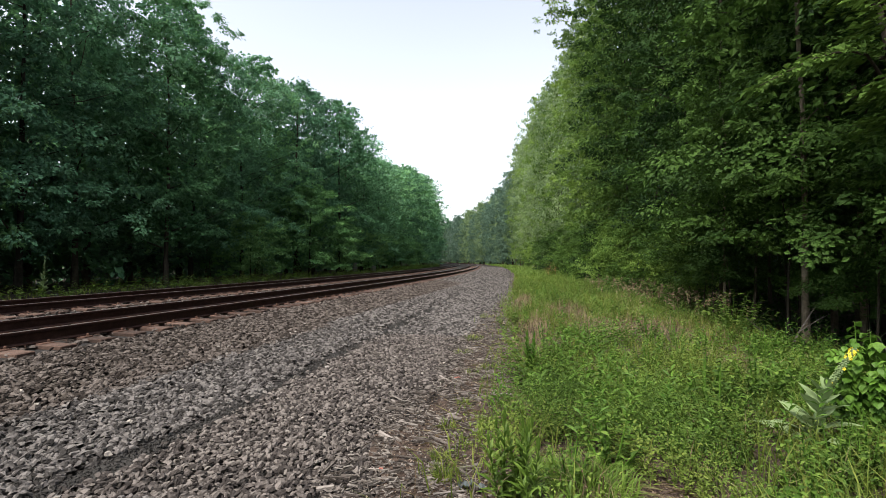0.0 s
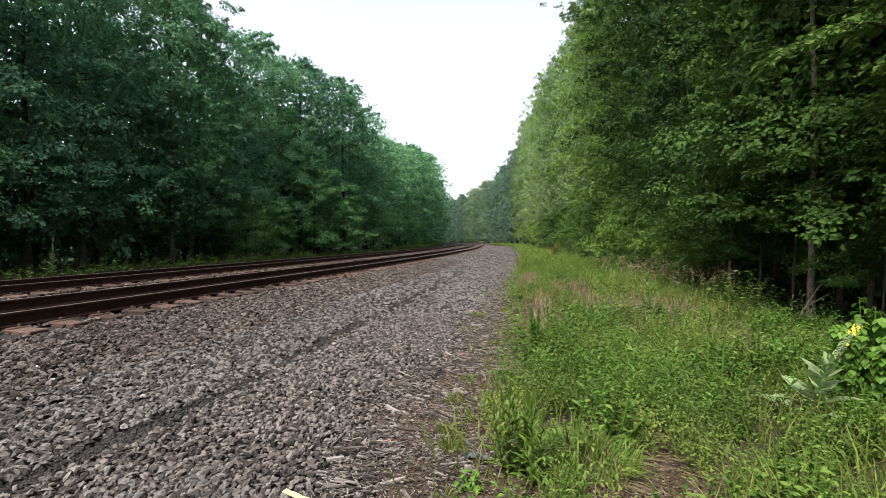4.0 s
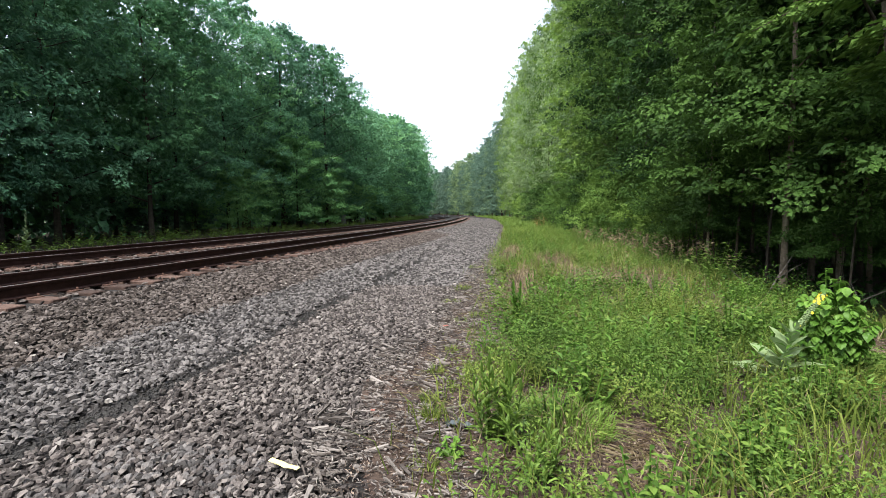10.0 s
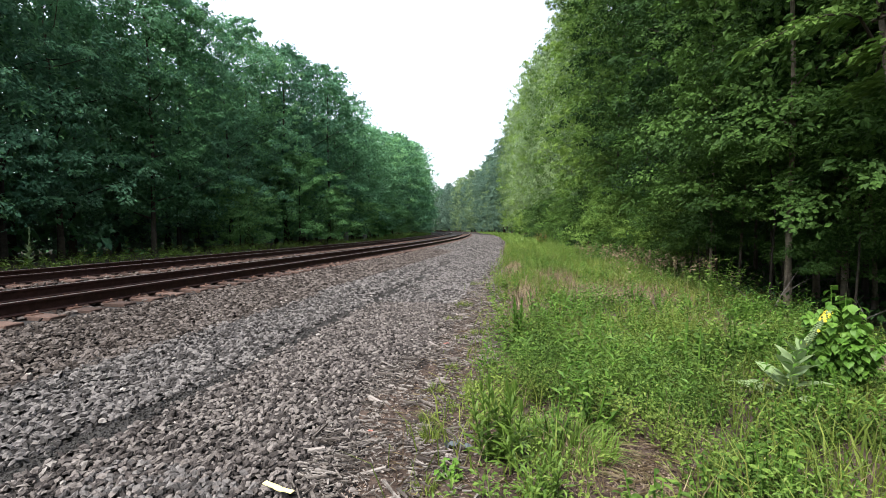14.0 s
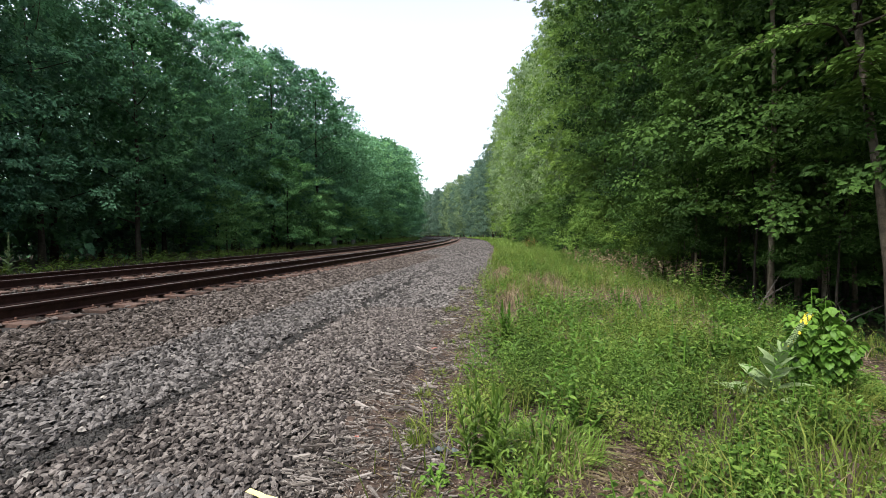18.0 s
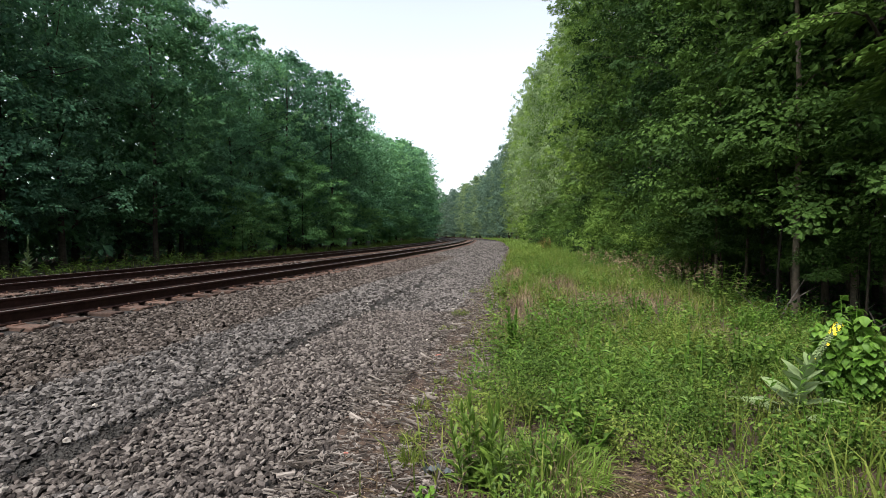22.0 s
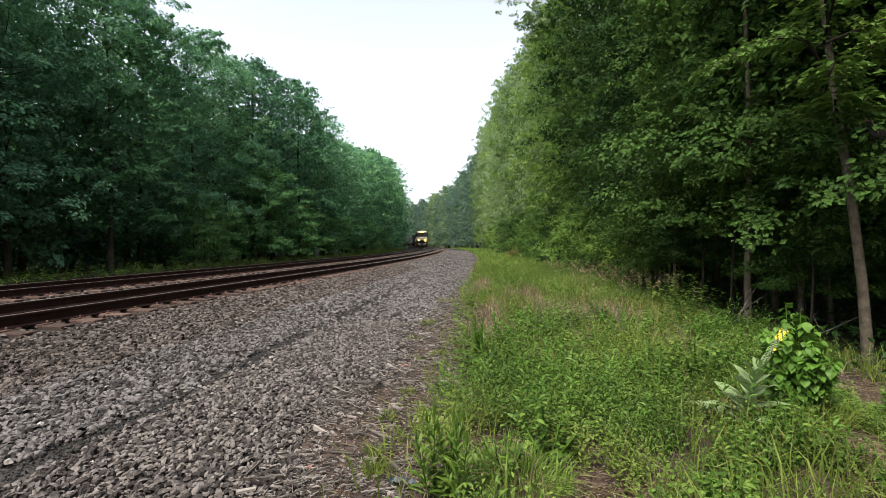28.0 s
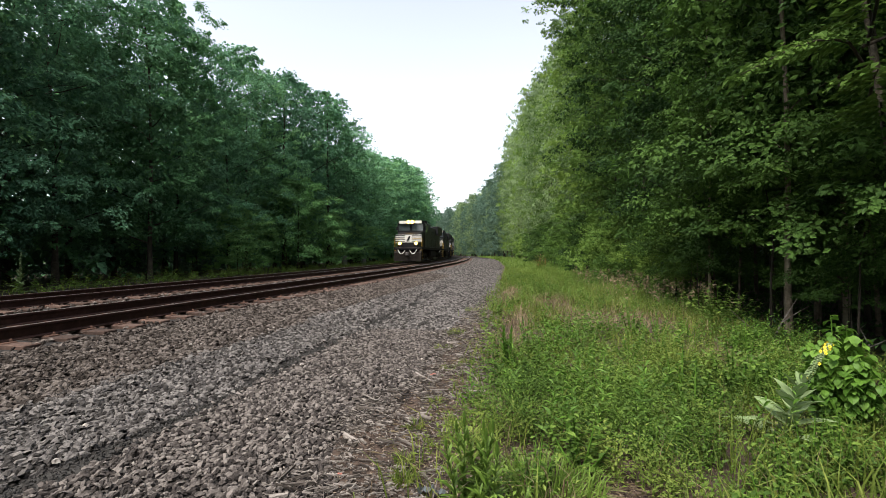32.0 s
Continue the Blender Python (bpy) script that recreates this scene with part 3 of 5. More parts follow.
def build_woods():
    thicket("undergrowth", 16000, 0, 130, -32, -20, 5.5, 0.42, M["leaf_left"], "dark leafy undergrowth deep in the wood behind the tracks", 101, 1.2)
    # Dark leaves here carry the deep wood's shade in their colour
    thicket("undergrowth", 15000, -4, 130, 24, 36, 4.6, 0.4, M["leaf_dark_shaded"], "leafy undergrowth deep in the swampy wood, darkened for its shade", 102, 1.3)
    # Added leaf masses fill gaps where only deep shade stands
    thicket("undergrowth", 9000, 4, 60, -26, -17.5, 3.4, 0.34, M["leaf_hazed"], "low undergrowth added below the trees to fill the shade", 105, 1.1)
    thicket("undergrowth", 7000, 4, 45, 19, 24, 3.6, 0.3, M["leaf_dark_shaded"], "added brush of dark leaves filling the shade between the trunks", 106, 1.0)
    thicket("ground_cover", 7000, 3, 30, 12.2, 21, 0.35, 0.11, M["leaf_dark_shaded"], "low dark ground cover below the trees", 108)
    # Added screen closes the bright sky gaps below the crowns
    thicket("far_woods", 7000, -20, 120, 29, 36, 8, 0.9, M["leaf_dark_shaded"], "added dark screen of brush closing sky gaps deep in the wood", 107)
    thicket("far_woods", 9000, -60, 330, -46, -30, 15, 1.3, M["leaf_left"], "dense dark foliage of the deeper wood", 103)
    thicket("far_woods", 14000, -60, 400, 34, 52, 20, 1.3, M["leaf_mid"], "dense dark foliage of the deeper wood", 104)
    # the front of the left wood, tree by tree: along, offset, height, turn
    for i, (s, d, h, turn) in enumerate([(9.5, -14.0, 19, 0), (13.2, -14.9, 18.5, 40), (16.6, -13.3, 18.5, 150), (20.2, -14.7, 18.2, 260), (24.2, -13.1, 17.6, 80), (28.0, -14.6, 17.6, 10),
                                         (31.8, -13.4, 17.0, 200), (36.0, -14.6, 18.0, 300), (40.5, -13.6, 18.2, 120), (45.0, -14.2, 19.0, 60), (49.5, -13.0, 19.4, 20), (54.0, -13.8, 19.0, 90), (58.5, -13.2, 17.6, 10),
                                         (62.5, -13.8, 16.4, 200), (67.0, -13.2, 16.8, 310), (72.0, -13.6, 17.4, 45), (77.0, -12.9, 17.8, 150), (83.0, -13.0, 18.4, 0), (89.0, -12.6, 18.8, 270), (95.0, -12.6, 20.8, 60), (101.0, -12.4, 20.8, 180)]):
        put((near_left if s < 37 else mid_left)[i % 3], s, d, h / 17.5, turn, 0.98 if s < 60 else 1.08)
    plant_row(far_left, 107, 330, 6.0, -14.8, 0.8, (1.3, 1.45), 3)
    plant_row(far_left, 4, 110, 3.8, -18.0, 1.2, (0.85, 0.96), 4)
    plant_row(far_left, -5, 160, 6.0, -25, 1.8, (0.85, 1.0), 5)
    for k, s, d, f, turn, wide in [(0, 38.5, -11.4, 1.0, 30, 1.05), (0, 31.0, -12.2, 0.6, 220, 1.1), (1, 47.0, -12.0, 0.7, 80, 1.1), (1, 57.0, -11.8, 0.7, 10, 1.1), (0, 70.0, -11.4, 0.7, 100, 1.1), (1, 84.0, -11.2, 0.7, 300, 1.1)]:
        put(bush_left[k], s, d, f, turn, wide)
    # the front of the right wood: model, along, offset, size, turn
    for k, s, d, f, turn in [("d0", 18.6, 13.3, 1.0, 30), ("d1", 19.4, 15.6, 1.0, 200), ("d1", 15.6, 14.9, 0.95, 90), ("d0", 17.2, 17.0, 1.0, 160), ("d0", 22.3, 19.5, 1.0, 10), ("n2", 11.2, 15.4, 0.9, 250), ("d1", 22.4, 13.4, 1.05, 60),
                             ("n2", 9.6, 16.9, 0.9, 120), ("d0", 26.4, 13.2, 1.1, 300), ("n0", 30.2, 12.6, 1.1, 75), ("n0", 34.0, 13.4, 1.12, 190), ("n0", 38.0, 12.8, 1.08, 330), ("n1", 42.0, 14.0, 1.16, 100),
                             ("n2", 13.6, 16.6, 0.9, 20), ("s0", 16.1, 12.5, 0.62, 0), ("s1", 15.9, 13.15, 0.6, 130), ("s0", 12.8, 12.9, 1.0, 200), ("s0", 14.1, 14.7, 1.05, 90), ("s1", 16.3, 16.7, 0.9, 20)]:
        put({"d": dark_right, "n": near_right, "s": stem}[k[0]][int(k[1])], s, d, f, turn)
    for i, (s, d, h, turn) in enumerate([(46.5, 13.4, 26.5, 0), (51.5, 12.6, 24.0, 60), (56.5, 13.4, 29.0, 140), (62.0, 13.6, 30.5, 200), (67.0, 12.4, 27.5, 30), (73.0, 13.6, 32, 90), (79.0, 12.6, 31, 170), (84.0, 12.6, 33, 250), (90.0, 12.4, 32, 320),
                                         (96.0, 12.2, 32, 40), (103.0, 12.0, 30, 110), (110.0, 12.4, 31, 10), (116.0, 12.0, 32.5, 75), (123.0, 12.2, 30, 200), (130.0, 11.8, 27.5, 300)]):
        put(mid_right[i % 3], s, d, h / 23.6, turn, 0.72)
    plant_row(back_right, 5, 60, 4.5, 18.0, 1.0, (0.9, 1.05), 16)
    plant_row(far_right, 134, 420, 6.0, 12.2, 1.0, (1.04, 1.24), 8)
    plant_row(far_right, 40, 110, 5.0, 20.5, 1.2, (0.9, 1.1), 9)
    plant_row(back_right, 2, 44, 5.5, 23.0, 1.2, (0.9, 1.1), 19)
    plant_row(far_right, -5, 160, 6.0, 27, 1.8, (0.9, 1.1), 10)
    for s, d, f, turn in [(20.6, 12.4, 0.62, 60), (18.4, 12.3, 0.45, 140), (22.5, 12.3, 0.75, 0), (25.5, 11.8, 0.8, 100), (29.5, 11.6, 0.8, 220), (34.0, 11.8, 0.9, 40), (38.0, 11.4, 0.85, 150), (43.0, 11.2, 0.9, 300), (49.0, 11.0, 1.0, 80), (56.0, 11.2, 1.0, 10),
                          (64.0, 10.8, 1.0, 200), (73.0, 11.0, 1.0, 120), (83.0, 10.8, 1.0, 20), (94.0, 10.8, 1.0, 260)]:
        put(bush_right[int(turn) % 2 if turn % 20 else (turn // 20) % 2], s, d, f, turn)
    for i, (s, d, f, turn) in enumerate([(12.9, 12.6, 0.95, 80), (11.4, 13.3, 0.9, 200), (14.6, 13.4, 1.05, 40), (16.6, 12.9, 0.9, 10), (10.4, 14.6, 0.8, 300), (13.4, 14.3, 0.52, 60), (12.2, 13.6, 0.42, 150), (15.2, 13.9, 0.55, 220), (16.0, 12.2, 0.5, 330), (17.6, 12.4, 0.6, 90), (11.6, 14.9, 0.5, 20)]):
        put(maple[i % 2], s, d, f, turn)
    # Unseen rows behind the camera, added to block skylight
    plant_row(far_left, -90, 5, 9, -15, 1.5, (0.9, 1.1), 11)
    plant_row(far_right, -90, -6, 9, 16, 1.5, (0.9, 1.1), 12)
    for k in MODELS:
        for o in (*k.children, k):
            bpy.data.objects.remove(o)


build_woods()


def overhang_tree():
    """The leaning tree nearest on the bank, with boughs that reach out over it."""
    rng = np.random.default_rng(131)
    root = tagged(new("leaning_tree"), "leaning bare-trunked tree with leafy boughs over the bank", "tree", "trees along the railway")
    o = np.array([7.15, 6.68, -0.5])
    root.location = [float(k) for k in o]
    T = np.array([(7.15, 6.68, -0.7), (7.06, 6.72, 0.9), (6.96, 6.8, 2.2), (6.95, 7.0, 3.4), (7.15, 7.5, 5.5), (7.3, 7.9, 9.0), (7.4, 8.0, 13.0)]) - o
    v, f = tube(T, [0.085, 0.066, 0.06, 0.055, 0.05, 0.04, 0.02], 10)
    child("trunk", arrays("trunk", v, f, M["pale_bark"], smooth=True), root)
    ends = [[(6.7, 7.0, 4.2), (6.2, 6.8, 4.6), (5.5, 6.7, 4.5), (4.7, 6.9, 4.1)], [(6.7, 7.0, 4.6), (6.3, 6.4, 5.0), (5.6, 5.7, 5.2), (4.9, 5.2, 5.1)], [(6.7, 7.0, 3.7), (6.3, 6.5, 3.9), (5.9, 6.0, 3.85)],
            [(6.7, 7.1, 5.4), (6.0, 7.3, 6.1), (5.0, 7.4, 6.4)], [(6.7, 7.1, 5.8), (6.4, 6.4, 6.6), (5.6, 5.9, 7.0)], [(6.7, 7.1, 4.6), (7.3, 6.5, 4.8), (7.6, 5.8, 4.6)], [(6.95, 7.0, 3.3), (6.5, 6.6, 3.6), (6.2, 6.3, 3.5)], [(7.0, 7.1, 4.0), (7.0, 6.4, 4.4), (6.9, 5.9, 4.3)], [(7.0, 7.2, 4.8), (6.6, 6.9, 5.4), (6.0, 6.9, 5.6)]]
    for e in ends:
        E = np.array(e) - o
        k = np.linspace(0, 1, 8)
        L = np.stack([np.interp(k, np.linspace(0, 1, len(E)), E[:, c]) for c in range(3)], 1)
        v, f = tube(L, 0.028 * np.linspace(1, 0.2, 8), 6)
        limb = child("limb", arrays("limb", v, f, M["bark"], smooth=True), root)
        n = 330
        t = rng.uniform(0.22, 1.04, n)
        C = np.stack([np.interp(t, k, L[:, c]) for c in range(3)], 1)
        side = unit(np.cross(L[-1] - L[0], [0, 0, 1.0])[None])
        w = rng.normal(0, 0.27, n) * (1.15 - 0.6 * t)
        C = C + side * w[:, None] + np.stack([0 * t, 0 * t, rng.normal(0, 0.05, n) - 0.35 * w ** 2], 1)
        ax = side * np.sign(w)[:, None] + 0.6 * unit((L[-1] - L[0])[None]) + np.array([[0, 0, -0.35]]) + 0.3 * rng.standard_normal((n, 3))
        ll = rng.uniform(0.09, 0.17, n)
        v, f = leaves(C, ax, np.array([[0, 0, 1.0]]) + 0.3 * rng.standard_normal((n, 3)), ll, ll * 0.62)
        child("foliage", arrays("foliage", v, f, M["leaf_right"]), limb)
    (v, f), _ = crown_arrays(rng, 13.5, 6.4, 2.3, 26, 12, 24, 0.13, 0.6, spread=0.4, flat=0.3)
    child("crown", arrays("crown", v + np.array([-0.5, 0.6, 0.5]), f, M["leaf_mid"]), root)


overhang_tree()


# ---- grass and weeds ----
def scatter(rng, n, s0, s1, d0, d1, near=1.0):
    """Random places along the line, thicker towards the camera for near > 1."""
    s = s0 + (s1 - s0) * rng.random(n) ** near
    d = d0 + (d1 - d0) * rng.random(n)
    return s, d


LOW = [(6.9, 11.3, 1.8, 1.0), (5.6, 10.6, 0.9, 0.5)]      # where the plants stay short
CLEAR = [(5.0, 7.85, 0.6, 0.42), (4.75, 7.45, 0.4, 0.28)]     # held by single plants
BARE = [(4.8, 8.35, 0.55, 0.35), (8.2, 11.9, 1.0, 0.6), (5.95, 10.45, 0.5, 0.28), (3.6, 9.4, 0.5, 0.3), (5.6, 11.2, 0.5, 0.5)]     # along, offset, half sizes of the bare patches
DRY = [(12.6, 9.4, 1.7, 1.5), (15.5, 8.2, 1.6, 0.7), (11.0, 7.4, 3.0, 0.35), (18.0, 6.9, 4.0, 0.4), (9.0, 10.2, 0.8, 0.5), (7.6, 11.4, 0.9, 0.5), (4.6, 8.25, 0.7, 0.45)]   # patches of dry straw


def patchy(s, d, spots):
    """1 in the middle of a spot, 0 outside all."""
    k = np.zeros_like(s)
    for a, b, u, w in spots:
        k = np.maximum(k, 1 - ((s - a) / u) ** 2 - ((d - b) / w) ** 2)
    return np.clip(k, 0, 1)


def along(x, y):
    """Metres along the line and to its right, near the walk."""
    d = offset(x, y)
    return np.interp(y + d * np.sin(np.arctan(np.interp(y, LY, slope))), LY, LS), d


def mound(x, y):
    """0 to 1: low hummocks, about half a metre across, in which the weeds grow."""
    return 0.5 + 0.5 * np.sin(x * 8.1 + 2.0 * np.sin(y * 5.3)) * np.sin(y * 7.3 + 2.2 * np.sin(x * 4.7))


def species(x, y):
    """0 to 1: grass gives way to leafy weeds."""
    k = np.sin(x * 1.9 + 1.5 * np.sin(y * 0.9 + 0.6)) + np.sin(y * 1.5 + 1.2 * np.sin(x * 1.4) + 1.0) + 0.5 * np.sin(3.7 * x + 2.9 * y)
    return np.clip(0.5 + 0.55 * k, 0, 1)


def grass_object(name, n, s0, s1, d0, d1, h, w, mat, label, seed, near=1.0, fringe=0.1, only=None, category="grass", bend=1.0):
    rng = np.random.default_rng(seed)
    s, d = scatter(rng, n, s0, s1, d0, d1, near)
    keep = rng.random(n) > patchy(s, d, BARE) * 1.6
    if fringe is not None:
        keep &= d > edge(s) + rng.normal(fringe, 0.22, n)
    if only is not None:
        keep &= rng.random(n) < patchy(s, d, only) * 1.5
    else:
        keep &= rng.random(n) > patchy(s, d, DRY) * 1.3
    s, d = s[keep], d[keep]
    x, y, _ = at(s, d)
    root = np.stack([x, y, ground(d) - 0.02], 1)
    if only is None and fringe is not None:
        k = rng.random(len(s)) > 0.85 * species(x, y) * (s < 12)
        x, y, s, root = x[k], y[k], s[k], root[k]
    clump = 0.5 + 0.5 * np.sin(x * 2.3 + 1.7 * np.sin(y * 1.3)) * np.sin(y * 1.9 + 1.1 * np.sin(x * 1.7))
    a = rng.random(len(s)) * 6.283
    lean = np.stack([np.cos(a), np.sin(a), -0.25 + 0 * a], 1) * (bend * rng.uniform(0.2, 1.4, len(s)))[:, None]
    h = h * (1 - 0.65 * patchy(*along(x, y), LOW))
    v, f = blades(root, lean, h * rng.uniform(0.45, 1.2, len(s)) * (0.6 + 0.6 * clump), w * rng.uniform(0.6, 1.3, len(s)) * (1 + s / 25))
    return tagged(new(name, arrays(name, v, f, mat)), label, category, kind="stuff")


def leafy(name, s, d, height, per, length, mat, label, seed, ratio=0.45, up=0.35, category="weeds", bushy=0.0):
    """Leafy weeds: stems set round with leaves, at the places s, d."""
    rng = np.random.default_rng(seed)
    n = len(s)
    x, y, _ = at(s, d)
    clump = 0.5 + 0.5 * np.sin(x * 3.1 + 1.3 * np.sin(y * 2.3)) * np.sin(y * 2.7 + 1.5 * np.sin(x * 1.9))
    fine = mound(x, y)
    h = height * rng.uniform(0.55, 1.2, n) * (0.22 + 0.55 * clump + 0.85 * fine ** 1.4) * (1 - 0.55 * patchy(s, d, LOW))
    tilt = rng.normal(0, 0.25, (n, 2))
    k = np.linspace(0.2, 1, per)[None]
    base = np.stack([x, y, ground(d)], 1)
    P = base[:, None] + np.stack([tilt[:, :1] * h[:, None] * k, tilt[:, 1:] * h[:, None] * k, h[:, None] * k], -1)
    a = rng.random((n, 1)) * 6.283 + np.arange(per)[None] * 2.4
    P += np.stack([np.cos(a), np.sin(a), 0 * a], -1) * (bushy * h[:, None] * rng.random((n, per)))[..., None]
    ax = np.stack([np.cos(a), np.sin(a), up + 0.3 * rng.standard_normal((n, per))], -1)
    nn = np.stack([-0.3 * np.cos(a), -0.3 * np.sin(a), np.ones_like(a)], -1) + 0.2 * rng.standard_normal((n, per, 3))
    L = length * rng.uniform(0.6, 1.3, (n, per)) * (1.15 - 0.5 * k)
    lv = leaves(P.reshape(-1, 3), ax.reshape(-1, 3), nn.reshape(-1, 3), L.ravel(), L.ravel() * ratio)
    top = base + np.stack([tilt[:, 0] * h, tilt[:, 1] * h, h], 1)
    w = 0.003
    sv = np.stack([base + [w, 0, -0.03], base + [-w, w, -0.03], top], 1).reshape(-1, 3)
    sf = np.arange(3 * n).reshape(-1, 3)
    v, f = join([lv, (sv, sf)])
    return tagged(new(name, arrays(name, v, f, mat)), label, category, kind="stuff")


def build_cover():
    grass_object("grass", 50000, 3, 45, 5.8, 13.5, 0.40, 0.0050, M["grass"], "tall green grass on the bank beside the gravel", 71, 1.45, 0.02)
    grass_object("grass", 14000, 14, 46, 6.0, 12.5, 0.5, 0.006, M["lime"], "fresh bright green grass further along the bank", 76, 1.0, 0.1)
    grass_object("grass", 15000, 40, 160, 5.6, 12.5, 0.6, 0.012, M["lime"], "tall green grass along the far road edge", 72)
    grass_object("grass", 3600, 5, 120, -12, -8.6, 0.24, 0.009, M["grass"], "low green grass between the tracks and the woods", 73, 1.3, None)
    grass_object("dry_grass", 26000, 2, 26, 6.6, 12.5, 0.42, 0.004, M["straw"], "patches of dry tan grass among the green", 74, 1.0, 0.0, DRY)
    grass_object("dry_grass", 9000, 2, 30, 6.0, 12.5, 0.36, 0.0032, M["straw"], "single dry stalks scattered in the grass", 75, 1.3, 0.0)
    rng = np.random.default_rng(80)

    def spread(n, s0, s1, d0, d1, near, fringe, gaps=1.3):
        s, d = scatter(rng, n, s0, s1, d0, d1, near)
        keep = (d > edge(s) + rng.normal(fringe, 0.18, n)) & (rng.random(n) > gaps * patchy(s, d, BARE)) & (patchy(s, d, CLEAR) == 0) & (rng.random(n) > 1.5 * patchy(s, d, DRY))
        s, d = s[keep], d[keep]
        x, y, _ = at(s, d)
        k = rng.random(len(s)) < (0.18 + species(x, y)) * (0.35 + 1.1 * mound(x, y))
        return s[k], d[k]
    s, d = spread(11000, 2.2, 9.5, 6.9, 12.4, 1.0, 0.24)
    x, y, _ = at(s, d)
    k = np.sin(x * 2.6 + 1.4 * np.sin(y * 1.7)) + np.sin(y * 2.2 + 0.8) + rng.normal(0, 0.35, len(s)) > 0.35
    leafy("weeds", s[~k], d[~k], 0.33, 22, 0.046, M["weed"], "dense low leafy green weeds on the bank", 81, 0.46, 0.55, "weeds", 0.3)
    leafy("weeds", s[k], d[k], 0.36, 24, 0.040, M["weed_olive"], "small-leaved olive green weeds on the bank", 86, 0.5, 0.6, "weeds", 0.3)
    s, d = spread(3000, 7, 30, 6.2, 12.6, 1.3, 0.06)
    leafy("weeds", s, d, 0.42, 13, 0.10, M["weed"], "leafy green weeds in the tall grass", 82)
    s, d = spread(500, 5, 24, 6.8, 12.4, 1.2, 0.3)
    leafy("tall_weeds", s, d, 0.62, 20, 0.11, M["broad"], "taller bright green weeds standing out of the grass", 83, 0.28, 0.6)
    # tall grass gone to seed before the trees: thin stalks with tan heads
    m = 260
    s, d = rng.uniform(13, 26, m), rng.uniform(9.6, 12.2, m)
    x, y, _ = at(s, d)
    h, a = rng.uniform(0.55, 0.95, m), rng.random(m) * 6.283
    base = np.stack([x, y, ground(d) - 0.02], 1)
    top = base + np.stack([0.25 * h * np.cos(a), 0.25 * h * np.sin(a), h], 1)
    side = np.stack([-np.sin(a), np.cos(a), 0 * a], 1) * 0.004
    stalk = np.stack([base - side, base + side, top], 1).reshape(-1, 3), np.arange(3 * m).reshape(-1, 3)
    head = leaves(np.repeat(top, 4, 0) - np.tile(np.array([[0, 0, 0.0], [0, 0, 0.04], [0, 0, 0.08], [0, 0, 0.12]]), (m, 1)), np.repeat(np.stack([np.cos(a), np.sin(a), 0.1 + 0 * a], 1), 4, 0) + 0.5 * rng.standard_normal((4 * m, 3)), rng.standard_normal((4 * m, 3)), np.full(4 * m, 0.11), np.full(4 * m, 0.03))
    v, f = join([stalk, head])
    tagged(new("seed_grass", arrays("seed_grass", v, f, M["straw"])), "tall grass stalks with drooping tan seed heads", "grass", kind="stuff")
    s = 5 + 90 * rng.random(950) ** 1.3
    d = rng.uniform(-11.6, -8.6, 950)
    leafy("weeds", s, d, 0.5, 12, 0.15, M["lime"], "green weeds at the foot of the wood", 84)
    s = 58 + 45 * rng.random(420)
    d = rng.uniform(-9.6, -7.6, 420)
    leafy("weeds", s, d, 0.7, 14, 0.24, M["weed"], "bright green weeds beside the far rails", 85)
    # dry chips, straw and bark along the edge of the gravel
    n = 24000
    s = 1.5 + 20 * rng.random(n) ** 1.9
    d = edge(s) - lip(s) * rng.uniform(-0.15, 1.45, n) + rng.normal(0, 0.08, n) - 0.12 * np.sin(s * 2.3) * np.sin(s * 0.9 + 1)
    thin = rng.random(n) < 0.35 + 0.65 * (np.sin(s * 5.1 + 3 * np.sin(d * 4)) * np.sin(d * 7 + s) > -0.25)
    s, d = s[thin], d[thin]
    n = len(s)
    x, y, th = at(s, d)
    a = rng.normal(-0.35, 0.75, n) + 0.4 * np.sin(s * 3.0)
    big = rng.random(n) < 0.05
    L = rng.uniform(0.012, 0.07, n) * np.where(big, 3.2, 1.0)
    ax = np.stack([np.cos(a), np.sin(a), rng.normal(0, 0.15, n)], 1)
    sd = np.stack([-np.sin(a), np.cos(a), rng.normal(0, 0.3, n)], 1)
    w, h = rng.uniform(0.0012, 0.0048, n) * np.where(big, 2.8, 1.0), rng.uniform(0.0015, 0.004, n) * np.where(big, 2.2, 1.0)
    c = np.stack([x, y, ground(d) + 0.016 + rng.uniform(0, 0.026, n)], 1)
    up = np.array([0, 0, 1.0])
    v = np.stack([c + ax * (L * i / 2)[:, None] + sd * (w * j)[:, None] * (0.6 if i > 0 else 1) + up * (h * k)[:, None] for i in (-1, 1) for j in (-1, 1) for k in (-1, 1)], 1).reshape(-1, 3)
    q = np.array([(0, 1, 3, 2), (4, 6, 7, 5), (0, 4, 5, 1), (2, 3, 7, 6), (0, 2, 6, 4), (1, 5, 7, 3)])
    f = (np.arange(n)[:, None, None] * 8 + q[None]).reshape(-1, 4)
    tagged(new("wood_chips", arrays("wood_chips", v, f, M["wood"])), "bleached wood chips and dry stalks on the gravel's edge", "wood chips", kind="stuff")
    # crumbs of bark and dead leaves on the soil
    m = 26000
    s = 1.5 + 14 * rng.random(m) ** 2.0
    d = edge(s) + rng.uniform(-0.75, 0.75, m)
    for a, b, u, w in BARE:
        s, d = np.concatenate([s, a + u * rng.normal(0, 0.6, 1500)]), np.concatenate([d, b + w * rng.normal(0, 0.6, 1500)])
    m = len(s)
    x, y, _ = at(s, d)
